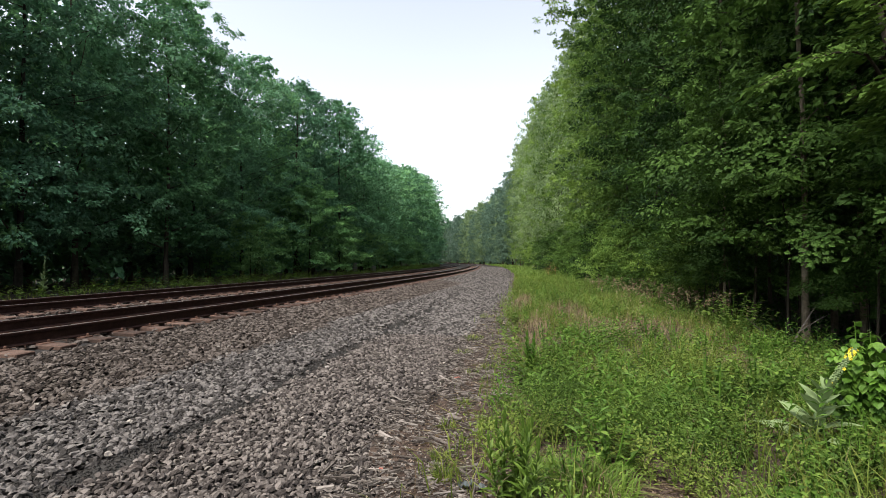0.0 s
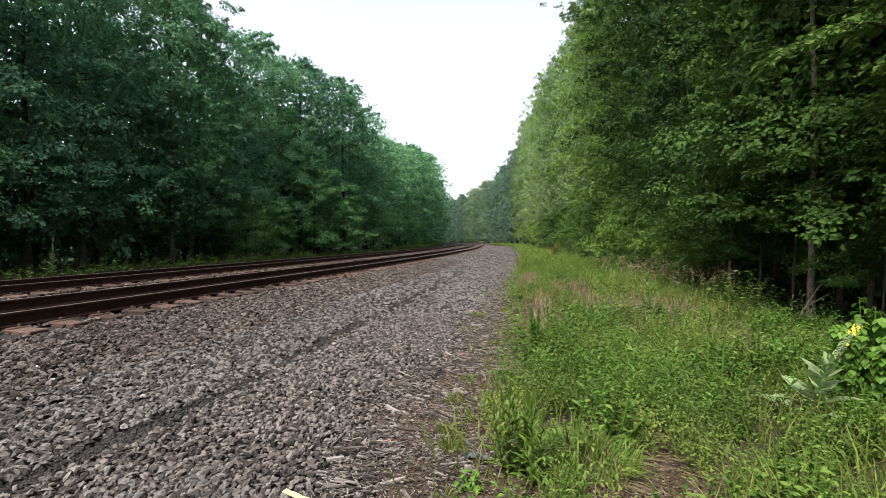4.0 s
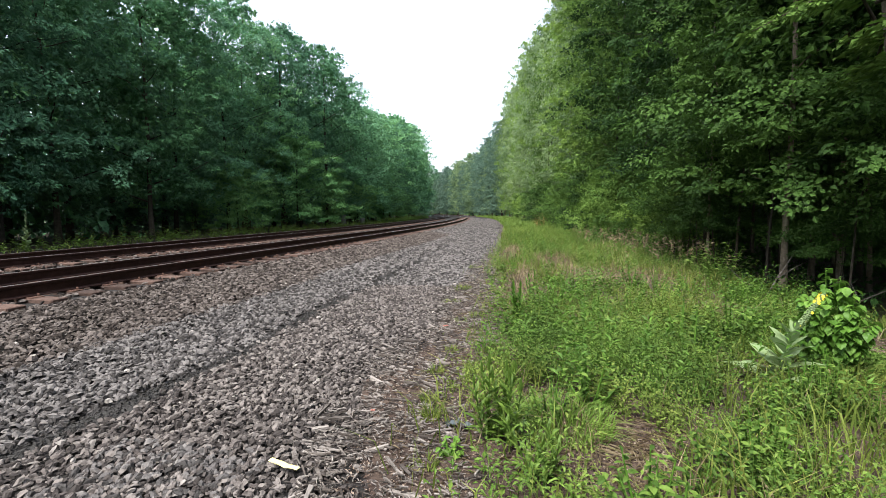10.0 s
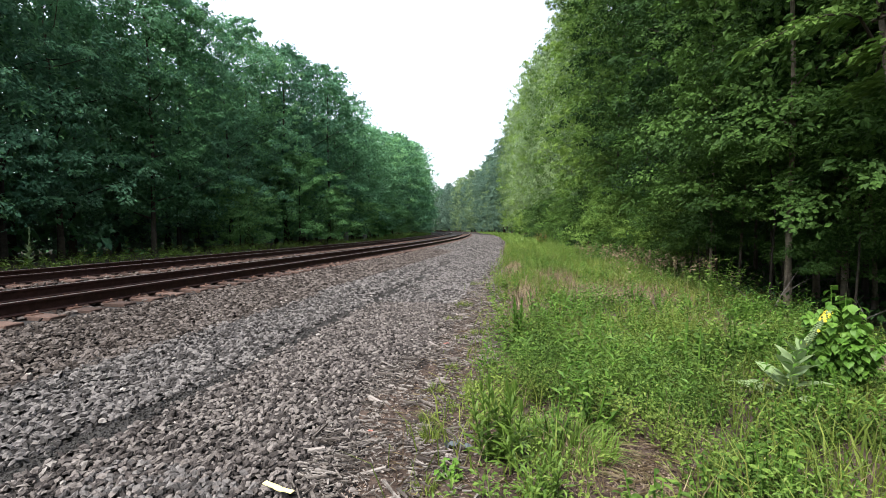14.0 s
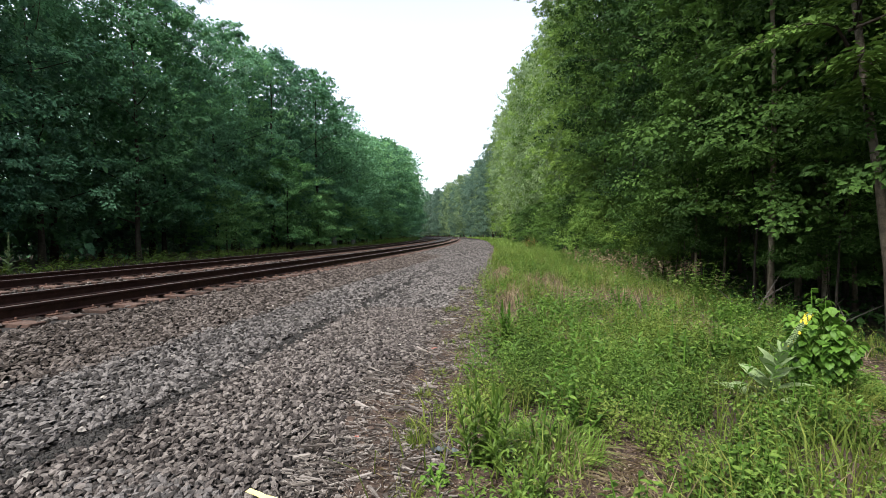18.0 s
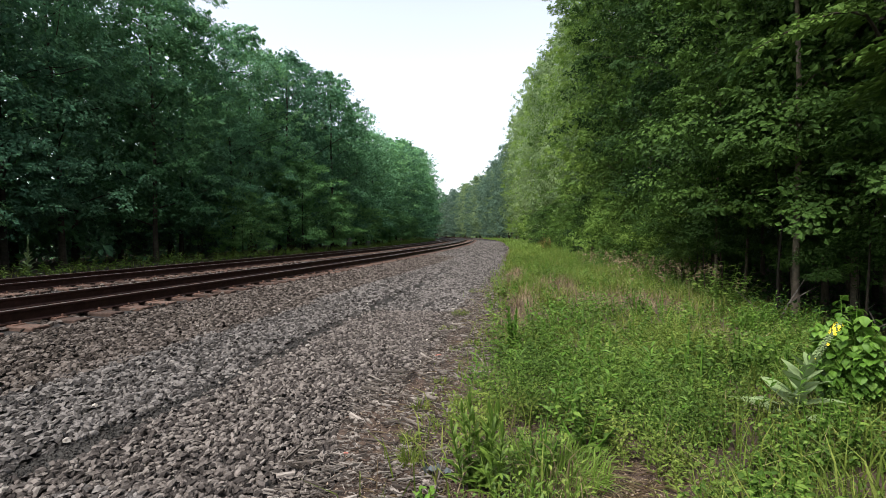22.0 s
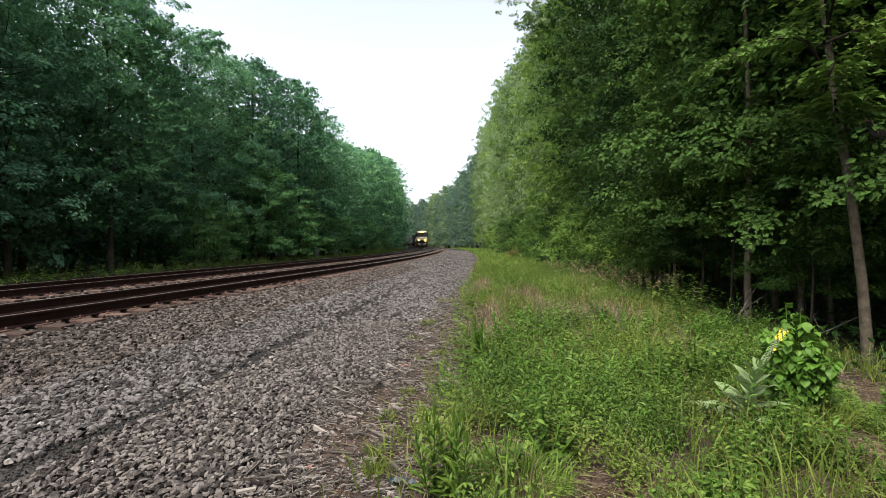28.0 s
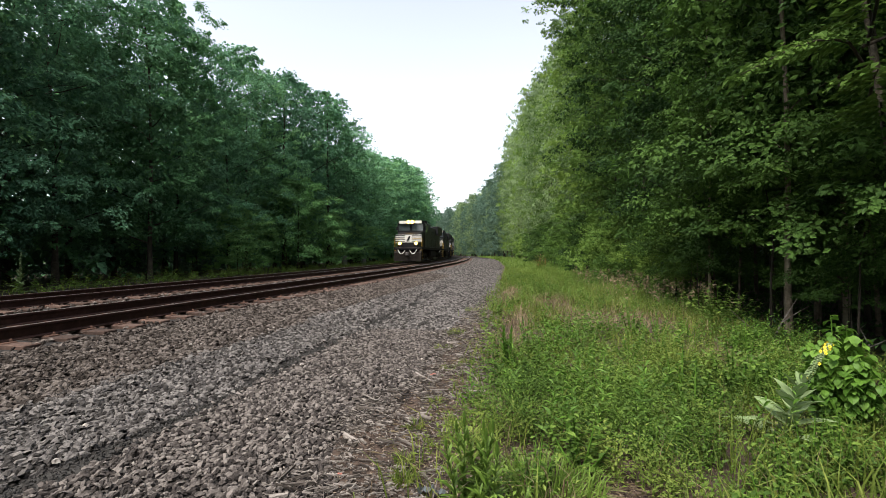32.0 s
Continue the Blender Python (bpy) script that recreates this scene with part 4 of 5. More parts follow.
    v, f = leaves(np.stack([x, y, ground(d) + 0.015 + rng.uniform(0, 0.012, m)], 1), rng.standard_normal((m, 3)) * [1, 1, 0.3], rng.normal(0, 0.4, (m, 3)) + [0, 0, 1], rng.uniform(0.008, 0.04, m), rng.uniform(0.004, 0.016, m))
    tagged(new("plant_litter", arrays("plant_litter", v, f, M["crumb"])), "brown crumbs of bark and dead leaves on the soil", "litter", kind="stuff")
    # fallen dry stalks lying in the grass edge
    n = 2600
    s = 1.5 + 14 * rng.random(n) ** 1.4
    d = edge(s) + rng.uniform(-0.45, 1.3, n)
    for a, b, u, w in BARE:
        s = np.concatenate([s, a + u * rng.normal(0, 0.6, 420)])
        d = np.concatenate([d, b + w * rng.normal(0, 0.6, 420)])
    n = len(s)
    x, y, th = at(s, d)
    a = rng.random(n) * 6.283
    L = rng.uniform(0.06, 0.22, n)
    c = np.stack([x, y, ground(d) + 0.016 + rng.uniform(0, 0.02, n)], 1)
    v, f = leaves(c, np.stack([np.cos(a), np.sin(a), rng.uniform(-0.02, 0.15, n)], 1), np.stack([0 * a, 0 * a, 1 + 0 * a], 1), L, 0.006 + 0 * L)
    tagged(new("dry_stalks", arrays("dry_stalks", v, f, M["straw"])), "broken dry grass stalks lying on brown soil", "dry grass", kind="stuff")


build_cover()


# ---- single plants and scraps ----
def place(ob, s, d, turn=0.0, lift=0.0, tilt=(0, 0)):
    x, y, _ = at(s, d)
    ob.matrix_basis = pose(float(x), float(y), float(ground(d)) + lift, tilt[0], tilt[1], turn)
    return ob


def broad_leaf(length, width, droop, lobes=6):
    """A curved leaf blade with a midrib fold, along +x from the origin."""
    t = np.linspace(0, 1, lobes)
    w = width * 0.5 * np.abs(np.sin(np.clip(t * 1.05, 0, 1) * math.pi)) ** 0.75
    w[0], w[-1] = 0.004, 0.002
    x, z = length * t * (1 - 0.12 * droop * t), length * (0.25 * t - droop * t ** 2)
    v = np.stack([np.stack([x, w, z + 0.22 * w], 1), np.stack([x, 0 * x, z], 1), np.stack([x, -w, z + 0.22 * w], 1)], 1).reshape(-1, 3)
    f = [(3 * i + j, 3 * (i + 1) + j, 3 * (i + 1) + j + 1, 3 * i + j + 1) for i in range(lobes - 1) for j in range(2)]
    return v, np.array(f)


def turned(vf, m):
    v, f = vf
    M4 = np.array(m)
    return v @ M4[:3, :3].T + M4[:3, 3], f


def mullein(seed, height, lean, bloom, label):
    """A felted rosette with a tall spike; each large leaf is a part."""
    rng = random.Random(seed)
    root = tagged(new("mullein_plant"), label, "plant", "mullein plants")
    k = np.linspace(0, 1, 9)
    P = np.stack([lean * height * k ** 1.6, 0 * k, height * k], 1)
    v, f = tube(P, 0.016 * (1.1 - 0.7 * k), 7)
    child("stem", arrays("stem", v, f, M["felt"], smooth=True), root)
    for i in range(22):
        q = i / 22
        z = 0.03 + q * 0.62 * height
        m = pose(lean * height * (z / height) ** 1.6, 0, z, 0, -(10 + 52 * q), i * 137.5)
        ln = (0.44 - 0.32 * q) * rng.uniform(0.85, 1.15)
        lv, lf = turned(broad_leaf(ln, ln * 0.42, 0.3 - 0.15 * q), m)
        child("leaf", arrays("leaf", lv, lf, M["felt"], smooth=True), root)
    bm = bmesh.new()
    for i in range(90):
        q = 0.6 + 0.4 * i / 90
        a, r = i * 2.4, 0.021 * (1.25 - 0.5 * (i / 90))
        bmesh.ops.create_icosphere(bm, subdivisions=1, radius=0.009, matrix=Matrix.Translation((lean * height * q ** 1.6 + r * math.cos(a), r * math.sin(a), height * q)))
    part("flower_spike", bm, M["felt"], root, "knobbly green flower spike", True)
    if bloom:
        for i in range(24):
            q = 0.9 + 0.1 * (i / 20) if i < 20 else 0.66 + 0.05 * (i - 20)
            a = i * 2.4
            bm = bmesh.new()
            for j in range(5):
                bmesh.ops.create_circle(bm, cap_ends=True, segments=6, radius=0.0058, matrix=Matrix.Translation((lean * height * q ** 1.6 + 0.026 * math.cos(a), 0.026 * math.sin(a), height * q)) @ Euler((0, 1.2, a)).to_matrix().to_4x4() @ Matrix.Translation((0.009 * math.cos(j * 1.2566), 0.009 * math.sin(j * 1.2566), 0.003 * (j % 2))))
            part("flower", bm, M["yellow"], root, "small yellow flower")
    return root


def leafy_bush(name, seed, height, width, stems, per, leaf, mat, label, ratio=0.62, hang=0.0):
    """Branched stems, each a part, with broad leaves set along them."""
    rng = np.random.default_rng(seed)
    root = tagged(new(name), label, "plant")
    for i in range(stems):
        a = i * 2.399 + rng.normal(0, 0.3)
        r = width * 0.5 * math.sqrt((i + 0.5) / stems)
        h = height * (1 - 0.45 * (r / (width * 0.5)) ** 2) * rng.uniform(0.85, 1.1)
        k = np.linspace(0, 1, 6)
        P = np.stack([r * math.cos(a) * k ** 0.7, r * math.sin(a) * k ** 0.7, h * k], 1)
        v, f = tube(P, 0.009 * (1.1 - 0.8 * k), 5)
        stem = child("stem", arrays("stem", v, f, M["broad"], smooth=True), root)
        pieces = []
        for j in range(per):
            q = 0.22 + 0.8 * (j + rng.random() * 0.6) / per
            p = np.array([np.interp(q, k, P[:, c]) for c in range(3)])
            az = math.degrees(a) + rng.normal(0, 75) if q < 0.92 else rng.uniform(0, 360)
            ln = leaf * rng.uniform(0.65, 1.2)
            pieces.append(turned(broad_leaf(ln, ln * ratio, rng.uniform(0.25, 0.55), 5), pose(*p, rng.normal(0, 16), hang - rng.uniform(-12, 22), az)))
        v, f = join(pieces)
        child("foliage", arrays("foliage", v, f, mat), stem)
    return root


def stalk_weed(seed, height, per, leaf, mat, label, stems=3):
    """A tall weed with narrow leaves up its stems."""
    rng = np.random.default_rng(seed)
    root = tagged(new("tall_weed"), label, "plant", "tall weeds at the gravel edge")
    for i in range(stems):
        lx, ly, h = rng.normal(0, 0.08), rng.normal(0, 0.08), height * rng.uniform(0.75, 1.05)
        k = np.linspace(0, 1, 6)
        ox, oy = rng.normal(0, 0.05, 2)
        P = np.stack([ox + lx * k, oy + ly * k, h * k - 0.02], 1)
        v, f = tube(P, 0.006 * (1.1 - 0.8 * k), 5)
        stem = child("stem", arrays("stem", v, f, M["weed"], smooth=True), root)
        pieces = []
        for j in range(per):
            q = 0.1 + 0.9 * j / per
            p = [float(np.interp(q, k, P[:, c])) for c in range(3)]
            ln = leaf * (1.15 - 0.6 * q) * rng.uniform(0.8, 1.2)
            pieces.append(turned(broad_leaf(ln, ln * 0.24, 0.35 - 0.5 * (q > 0.85), 5), pose(*p, 0, -25 - 35 * q, j * 137.5)))
        v, f = join(pieces)
        child("foliage", arrays("foliage", v, f, mat), stem)
    return root


def tuft(seed, n, height, width, mat, label, name="grass_tuft"):
    rng = np.random.default_rng(seed)
    a, r = rng.random(n) * 6.283, width * 0.35 * np.sqrt(rng.random(n))
    root = np.stack([r * np.cos(a), r * np.sin(a), 0 * a - 0.01], 1)
    a += rng.normal(0, 0.6, n)
    lean = np.stack([np.cos(a), np.sin(a), -0.45 + 0 * a], 1) * rng.uniform(0.3, 1.7, n)[:, None]
    v, f = blades(root, lean, height * rng.uniform(0.5, 1.2, n), 0.0042 * rng.uniform(0.7, 1.4, n))
    if name == "grass_tuft":
        return tagged(new(name, arrays(name, v, f, mat)), label, "grass", "grass tufts on the gravel edge")
    clump = tagged(new(name), label, "grass", "grass clumps on the bank")
    for j in range(7):
        pick = np.flatnonzero(np.arange(n) * 7 // n == j)
        own = (pick[:, None] * 5 + np.arange(5)[None]).ravel()
        tri = np.array([(0, 1, 3), (0, 3, 2), (2, 3, 4)])
        child("tuft", arrays("tuft", v[own], (np.arange(len(pick))[:, None, None] * 5 + tri[None]).reshape(-1, 3), mat), clump)
    return clump


def scrap(name, mat, length, width, label, bends=6, seed=0, rough=0.0):
    """A thin crumpled strip with thickness."""
    rng = random.Random(seed)
    bm = bmesh.new()
    rows = []
    for i in range(bends):
        x = length * (i / (bends - 1) - 0.5)
        z, w, k = 0.01 + rng.uniform(0, 0.012 + rough), width * rng.uniform(0.8 - 12 * rough, 1.1) / 2, rng.uniform(-0.15, 0.15) * width
        rows.append([bm.verts.new((x, k + sy * w, z + sz)) for sy, sz in ((-1, 0), (1, 0.004), (1, 0.007), (-1, 0.003))])
    for a, b in zip(rows, rows[1:]):
        for j in range(4):
            bm.faces.new((a[j], a[(j + 1) % 4], b[(j + 1) % 4], b[j]))
    bm.faces.new(rows[0][::-1]), bm.faces.new(rows[-1])
    me = bpy.data.meshes.new(name)
    bm.to_mesh(me), bm.free()
    me.materials.append(mat)
    return tagged(new(name, me), label, "litter")


def branch(name, points, r, label, twigs=()):
    root = tagged(new(name), label, "branch")
    k = len(points)
    v, f = tube(points, r * np.linspace(1, 0.35, k), 7)
    child("stick", arrays("stick", v, f, M["wood"], smooth=True), root)
    for t in twigs:
        v, f = tube(t, r * 0.6 * np.linspace(1, 0.3, len(t)), 6)
        child("twig", arrays("twig", v, f, M["wood"], smooth=True), root)
    return root


def build_snag():
    root = tagged(new("broken_trunk"), "thick broken tree trunk leaning out over the bank", "tree")
    P = np.array([(8.5, 5.4, -0.55), (8.35, 5.8, 0.6), (8.1, 6.35, 1.75), (7.78, 7.0, 2.75), (7.6, 7.38, 3.3), (7.56, 7.48, 3.42)]) + np.array([[0.16, -0.16, 0.0]])
    root.location = (8.5, 5.4, -0.5)
    v, f = tube(P - np.array([[8.5, 5.4, -0.5]]), [0.17, 0.15, 0.14, 0.125, 0.13, 0.09], 10)
    child("trunk", arrays("trunk", v, f, M["bark"], smooth=True), root)
    e = v[50:60]
    axis = np.array([-0.25, 0.55, 0.78])
    rng = np.random.default_rng(33)
    tips = (e * 0.85 + 0.15 * e.mean(0)) + axis * rng.uniform(0.04, 0.24, (10, 1))
    inner = e.mean(0)[None] + 0.35 * (e - e.mean(0)) + axis * rng.uniform(-0.05, 0.06, (10, 1))
    spikes = [(i, (i + 1) % 10, 10 + i) for i in range(10)] + [((i + 1) % 10, 20 + i, 10 + i) for i in range(10)] + [(20 + i, 20 + (i + 1) % 10, (i + 1) % 10) for i in range(10)] + [(20, 20 + i, 21 + i) for i in range(1, 9)]
    child("splintered_end", arrays("splintered_end", np.concatenate([e, tips, inner]), spikes, M["heartwood"]), root, "reddish splintered end")
    for a, b in (((7.8, 6.95, 2.7), (7.45, 7.2, 3.9)), ((7.9, 6.8, 2.5), (7.9, 7.1, 1.5))):
        t = np.linspace(0, 1, 5)[:, None]
        Q = np.array([a]) + t * (np.array([b]) - np.array([a])) + np.sin(t * 3.1) * np.array([[0.06, 0.02, 0.0]]) - np.array([[8.5, 5.4, -0.5]])
        v, f = tube(Q, 0.018 * np.linspace(1, 0.4, 5), 6)
        child("twig", arrays("twig", v, f, M["wood"], smooth=True), root)


build_snag()


def build_plants():
    place(mullein(1, 0.84, 0.42, True, "tall grey-green mullein with felted leaves and yellow flowers"), 6.2, 9.76, -8)
    place(mullein(2, 1.45, 0.03, False, "slender mullein spike standing beyond the far rails"), 14.5, -9.3, 10)
    place(mullein(3, 1.25, -0.04, False, "second mullein spike standing beyond the far rails"), 14.0, -11.4, 80)
    place(leafy_bush("pokeweed", 4, 0.98, 0.62, 26, 34, 0.092, M["broad"], "bushy pokeweed with broad bright green leaves", 0.74, 34.0), 6.5, 10.34, 0)
    place(leafy_bush("low_bush", 5, 1.0, 1.9, 26, 10, 0.13, M["lime"], "low green leafy bush before the tree trunks", 0.55), 13.9, 11.9, 50)
    place(leafy_bush("low_bush", 6, 0.5, 1.0, 18, 10, 0.085, M["broad"], "small dark green bush in the grass", 0.55), 9.35, 8.05, 10)
    place(stalk_weed(7, 0.62, 24, 0.15, M["broad"], "tall leafy weed at the edge of the wood chips", 6), 7.7, 7.46, 0)
    place(stalk_weed(8, 0.55, 26, 0.14, M["lime"], "leafy willow-like weed beside brown soil", 9), 4.72, 7.47, 60)
    place(stalk_weed(9, 0.36, 18, 0.11, M["lime"], "short leafy weed beside brown soil", 4), 4.3, 7.75, 160)
    place(stalk_weed(10, 0.5, 20, 0.12, M["broad"], "leafy weed growing in the grass", 3), 9.5, 7.6, 20)
    place(leafy_bush("small_weed", 11, 0.13, 0.2, 7, 6, 0.05, M["broad"], "tiny leafy weed growing from dry litter", 0.55), 4.45, 7.21, 0)
    for i, (s, d, n, h, w) in enumerate([(4.9, 6.99, 90, 0.17, 0.16), (5.2, 6.89, 70, 0.13, 0.16), (5.85, 6.8, 60, 0.12, 0.2), (6.55, 6.83, 50, 0.1, 0.2), (10.55, 6.3, 120, 0.15, 0.5), (9.2, 6.32, 80, 0.1, 0.45), (8.2, 6.87, 80, 0.12, 0.3), (6.0, 7.15, 60, 0.15, 0.2),
                                         (4.3, 7.1, 40, 0.1, 0.16), (7.9, 6.7, 50, 0.12, 0.25), (14.0, 6.1, 80, 0.16, 0.5)]):
        place(tuft(20 + i, n, h, w, M["grass"], "small yellow-green grass tuft on dry litter"), s, d, i * 40, 0.012)
    place(tuft(40, 800, 0.25, 1.0, M["lime"], "dense clump of long bright green grass", "grass_clump"), 5.0, 7.88, 0)
    place(tuft(41, 260, 0.62, 0.5, M["grass"], "arching clump of long grass on the bank", "grass_clump"), 8.2, 9.6, 0)
    weed = leafy_bush("weed_bush", 13, 0.42, 0.42, 8, 20, 0.05, M["weed"], "bushy leafy green weed on the bank", 0.5)
    tagged(weed, "bushy leafy green weed on the bank", "plant", "bushy weeds on the bank")
    rng = random.Random(14)
    for i in range(96):
        s, d = rng.uniform(3.4, 11.5), rng.uniform(7.7, 11.8)
        if i < 20:
            s, d = rng.uniform(3.2, 5.6), rng.uniform(8.7, 11.2)
        if max((1 - ((s - a) / u) ** 2 - ((d - b) / w) ** 2) for a, b, u, w in BARE) > 0:
            continue
        x, y, _ = at(s, d)
        c = copy_thing(weed, pose(float(x), float(y), float(ground(d)) - 0.01, 0, 0, rng.uniform(0, 360)))
        k = rng.uniform(0.7, 1.15) if i % 4 or s < 6.2 else rng.uniform(1.2, 1.5)
        c.scale = (k * rng.uniform(0.9, 1.3), k * rng.uniform(0.9, 1.3), k)
    for o in (*[g for q in weed.children for g in q.children], *weed.children, weed):
        bpy.data.objects.remove(o)
    place(tuft(42, 200, 0.45, 0.5, M["grass"], "clump of long grass beside the mullein", "grass_clump"), 6.3, 10.4, 0)
    place(scrap("plastic_strip", M["strip"], 0.235, 0.032, "pale yellow plastic strip lying on the ballast", 6, 1), 4.1, 6.29, -32, 0.035)
    place(scrap("plastic_scrap", M["foil"], 0.17, 0.07, "crumpled grey-blue plastic scrap on the soil", 11, 2, 0.03), 4.8, 7.2, -10, 0.02)
    place(scrap("red_scrap", M["red"], 0.03, 0.012, "tiny faded red scrap on wood chips", 4, 3), 4.9, 6.54, 20, 0.035)
    place(scrap("red_scrap", M["red"], 0.07, 0.02, "faded pink-red scrap lying on the chips", 4, 4), 7.5, 6.57, 10, 0.035)
    place(branch("dry_stick", [(-0.05, -0.3, 0.02), (0.0, 0, 0.06), (0.05, 0.34, 0.10)], 0.006, "thin dry stick lying on the soil"), 4.7, 7.23, 0)
    place(branch("dead_branch", [(0, 0, -0.05), (0.25, 0.05, 0.35), (0.62, 0.1, 0.85)], 0.022, "bare grey dead branch leaning up out of the grass", [[(0.25, 0.05, 0.35), (0.5, -0.1, 0.6), (0.72, -0.12, 0.72)], [(0, 0, 0.05), (-0.4, 0.1, 0.3), (-0.75, 0.12, 0.62)]]), 12.2, 12.3, 0)
    place(branch("dead_branch", [(-0.2, 0, 0.05), (0.5, 0.1, 0.2), (1.4, 0.2, 0.5)], 0.02, "fallen bare branch below the trees", [[(0.5, 0.1, 0.2), (0.7, 0.5, 0.45), (1.0, 0.7, 0.5)]]), 11.0, 12.9, 0)
    root = tagged(new("marker_post"), "thin dull orange marker post standing in tall grass", "post")
    part("shaft", box(bmesh.new(), -0.035, 0.035, -0.02, 0.02, -0.2, 0.92, 0.008), M["rust_leaf"], root)
    part("cap", box(bmesh.new(), -0.04, 0.04, -0.025, 0.025, 0.92, 1.02, 0.008), M["rust_leaf"], root)
    place(root, 46.0, 9.5, 10)
    place(leafy_bush("dry_bush", 61, 1.45, 1.3, 20, 9, 0.16, M["rust_leaf"], "rusty brown dying bush beside the tall grass", 0.5), 45.4, 9.0, 0)
    # two short concrete posts at the foot of the left wood
    for s, d, h in ((50.5, -11.5, 1.05), (55.5, -10.8, 0.7)):
        root = tagged(new("concrete_post"), "weathered pale concrete post at the foot of the wood", "post", "concrete posts")
        part("shaft", box(bmesh.new(), -0.22, 0.22, -0.18, 0.18, -0.2, h, 0.04), M["concrete"], root)
        place(root, s, d, 20)


build_plants()


# ---- ballast stones ----
def stone_shapes(rng, k=10):
    """Angular flattened lumps of twelve corners."""
    out = []
    for _ in range(k):
        ring = [(-1, -0.7), (0.1, -1), (1, -0.5), (0.95, 0.6), (-0.1, 1), (-1, 0.5)]
        v = np.array([(x * g, y * g * 0.8, z) for z, g in ((-0.8, 1.08), (0.8, 0.62)) for x, y in ring], float) * 0.5
        v += rng.uniform(-0.13, 0.13, v.shape)
        v[:, 2] *= 0.5
        v[:, 0] *= rng.uniform(0.9, 1.35)
        out.append(v)
    side = [(i, (i + 1) % 6, 6 + (i + 1) % 6, 6 + i) for i in range(6)]
    return np.array(out), np.array(side + [(6, 7, 8, 9), (6, 9, 10, 11)])


def lattice(rng, s0, s1, d0, d1, gap):
    """Close-packed places along the line, jittered."""
    s, d = np.meshgrid(np.arange(s0, s1, gap), np.arange(d0, d1, gap * 0.9), indexing="ij")
    s = s + gap * 0.5 * (np.arange(s.shape[1]) % 2)[None]
    return (s + rng.uniform(-0.42, 0.42, s.shape) * gap).ravel(), (d + rng.uniform(-0.42, 0.42, s.shape) * gap).ravel()


SPOT = (3.2, 4.3, 5.0, 6.1)      # a stretch of the road whose stones are single pieces


def stones(name, s, d, size, mat, label, seed, rut=True, tilt=0.36, sink=0.0):
    rng = np.random.default_rng(seed)
    shp, q = stone_shapes(rng)
    n = len(s)
    keep = d < edge(s) - lip(s) + rng.normal(0, 0.24, n) + 0.12 * np.sin(s * 2.7)
    keep &= (rng.random(n) > (1.06 + 0.16 * np.sin(s * 1.7) - 0.014 * s) * np.exp(-((d - RUT(s)) / (0.088 + 0.03 * np.sin(s * 4.3) + 0.012 * s)) ** 2)) if rut else True
    s, d = s[keep], d[keep]
    n = len(s)
    x, y, _ = at(s, d)
    road = np.clip((d - 4.4) / 0.6, 0, 1)
    z = ground(d) + rng.uniform(-0.020, 0.015, n) - 0.004 * road - sink
    v = shp[rng.integers(0, len(shp), n)] * (size * (1 - 0.12 * road) * rng.uniform(0.62, 1.3, n) ** 1.1)[:, None, None] * rng.uniform(0.75, 1.25, (n, 1, 3))
    e = rng.normal(0, tilt, (n, 2))
    a = rng.random(n) * 6.283
    ca, sa = np.cos(a)[:, None], np.sin(a)[:, None]
    X, Y, Z = v[..., 0], v[..., 1], v[..., 2]
    Y, Z = Y * np.cos(e[:, :1]) - Z * np.sin(e[:, :1]), Y * np.sin(e[:, :1]) + Z * np.cos(e[:, :1])
    X, Z = X * np.cos(e[:, 1:]) + Z * np.sin(e[:, 1:]), -X * np.sin(e[:, 1:]) + Z * np.cos(e[:, 1:])
    X, Y = X * ca - Y * sa, X * sa + Y * ca
    V = np.stack([X + x[:, None], Y + y[:, None], Z + z[:, None]], -1).reshape(-1, 3)
    F = (np.arange(n)[:, None, None] * v.shape[1] + q[None]).reshape(-1, 4)
    return tagged(new(name, arrays(name, V, F, mat)), label, "gravel", kind="stuff")


def RUT(s):
    """Offset of the dark wheel rut."""
    return np.interp(s, [0, 6, 12, 26], [4.55, 4.45, 4.2, 3.7]) + 0.05 * np.sin(s * 1.3)


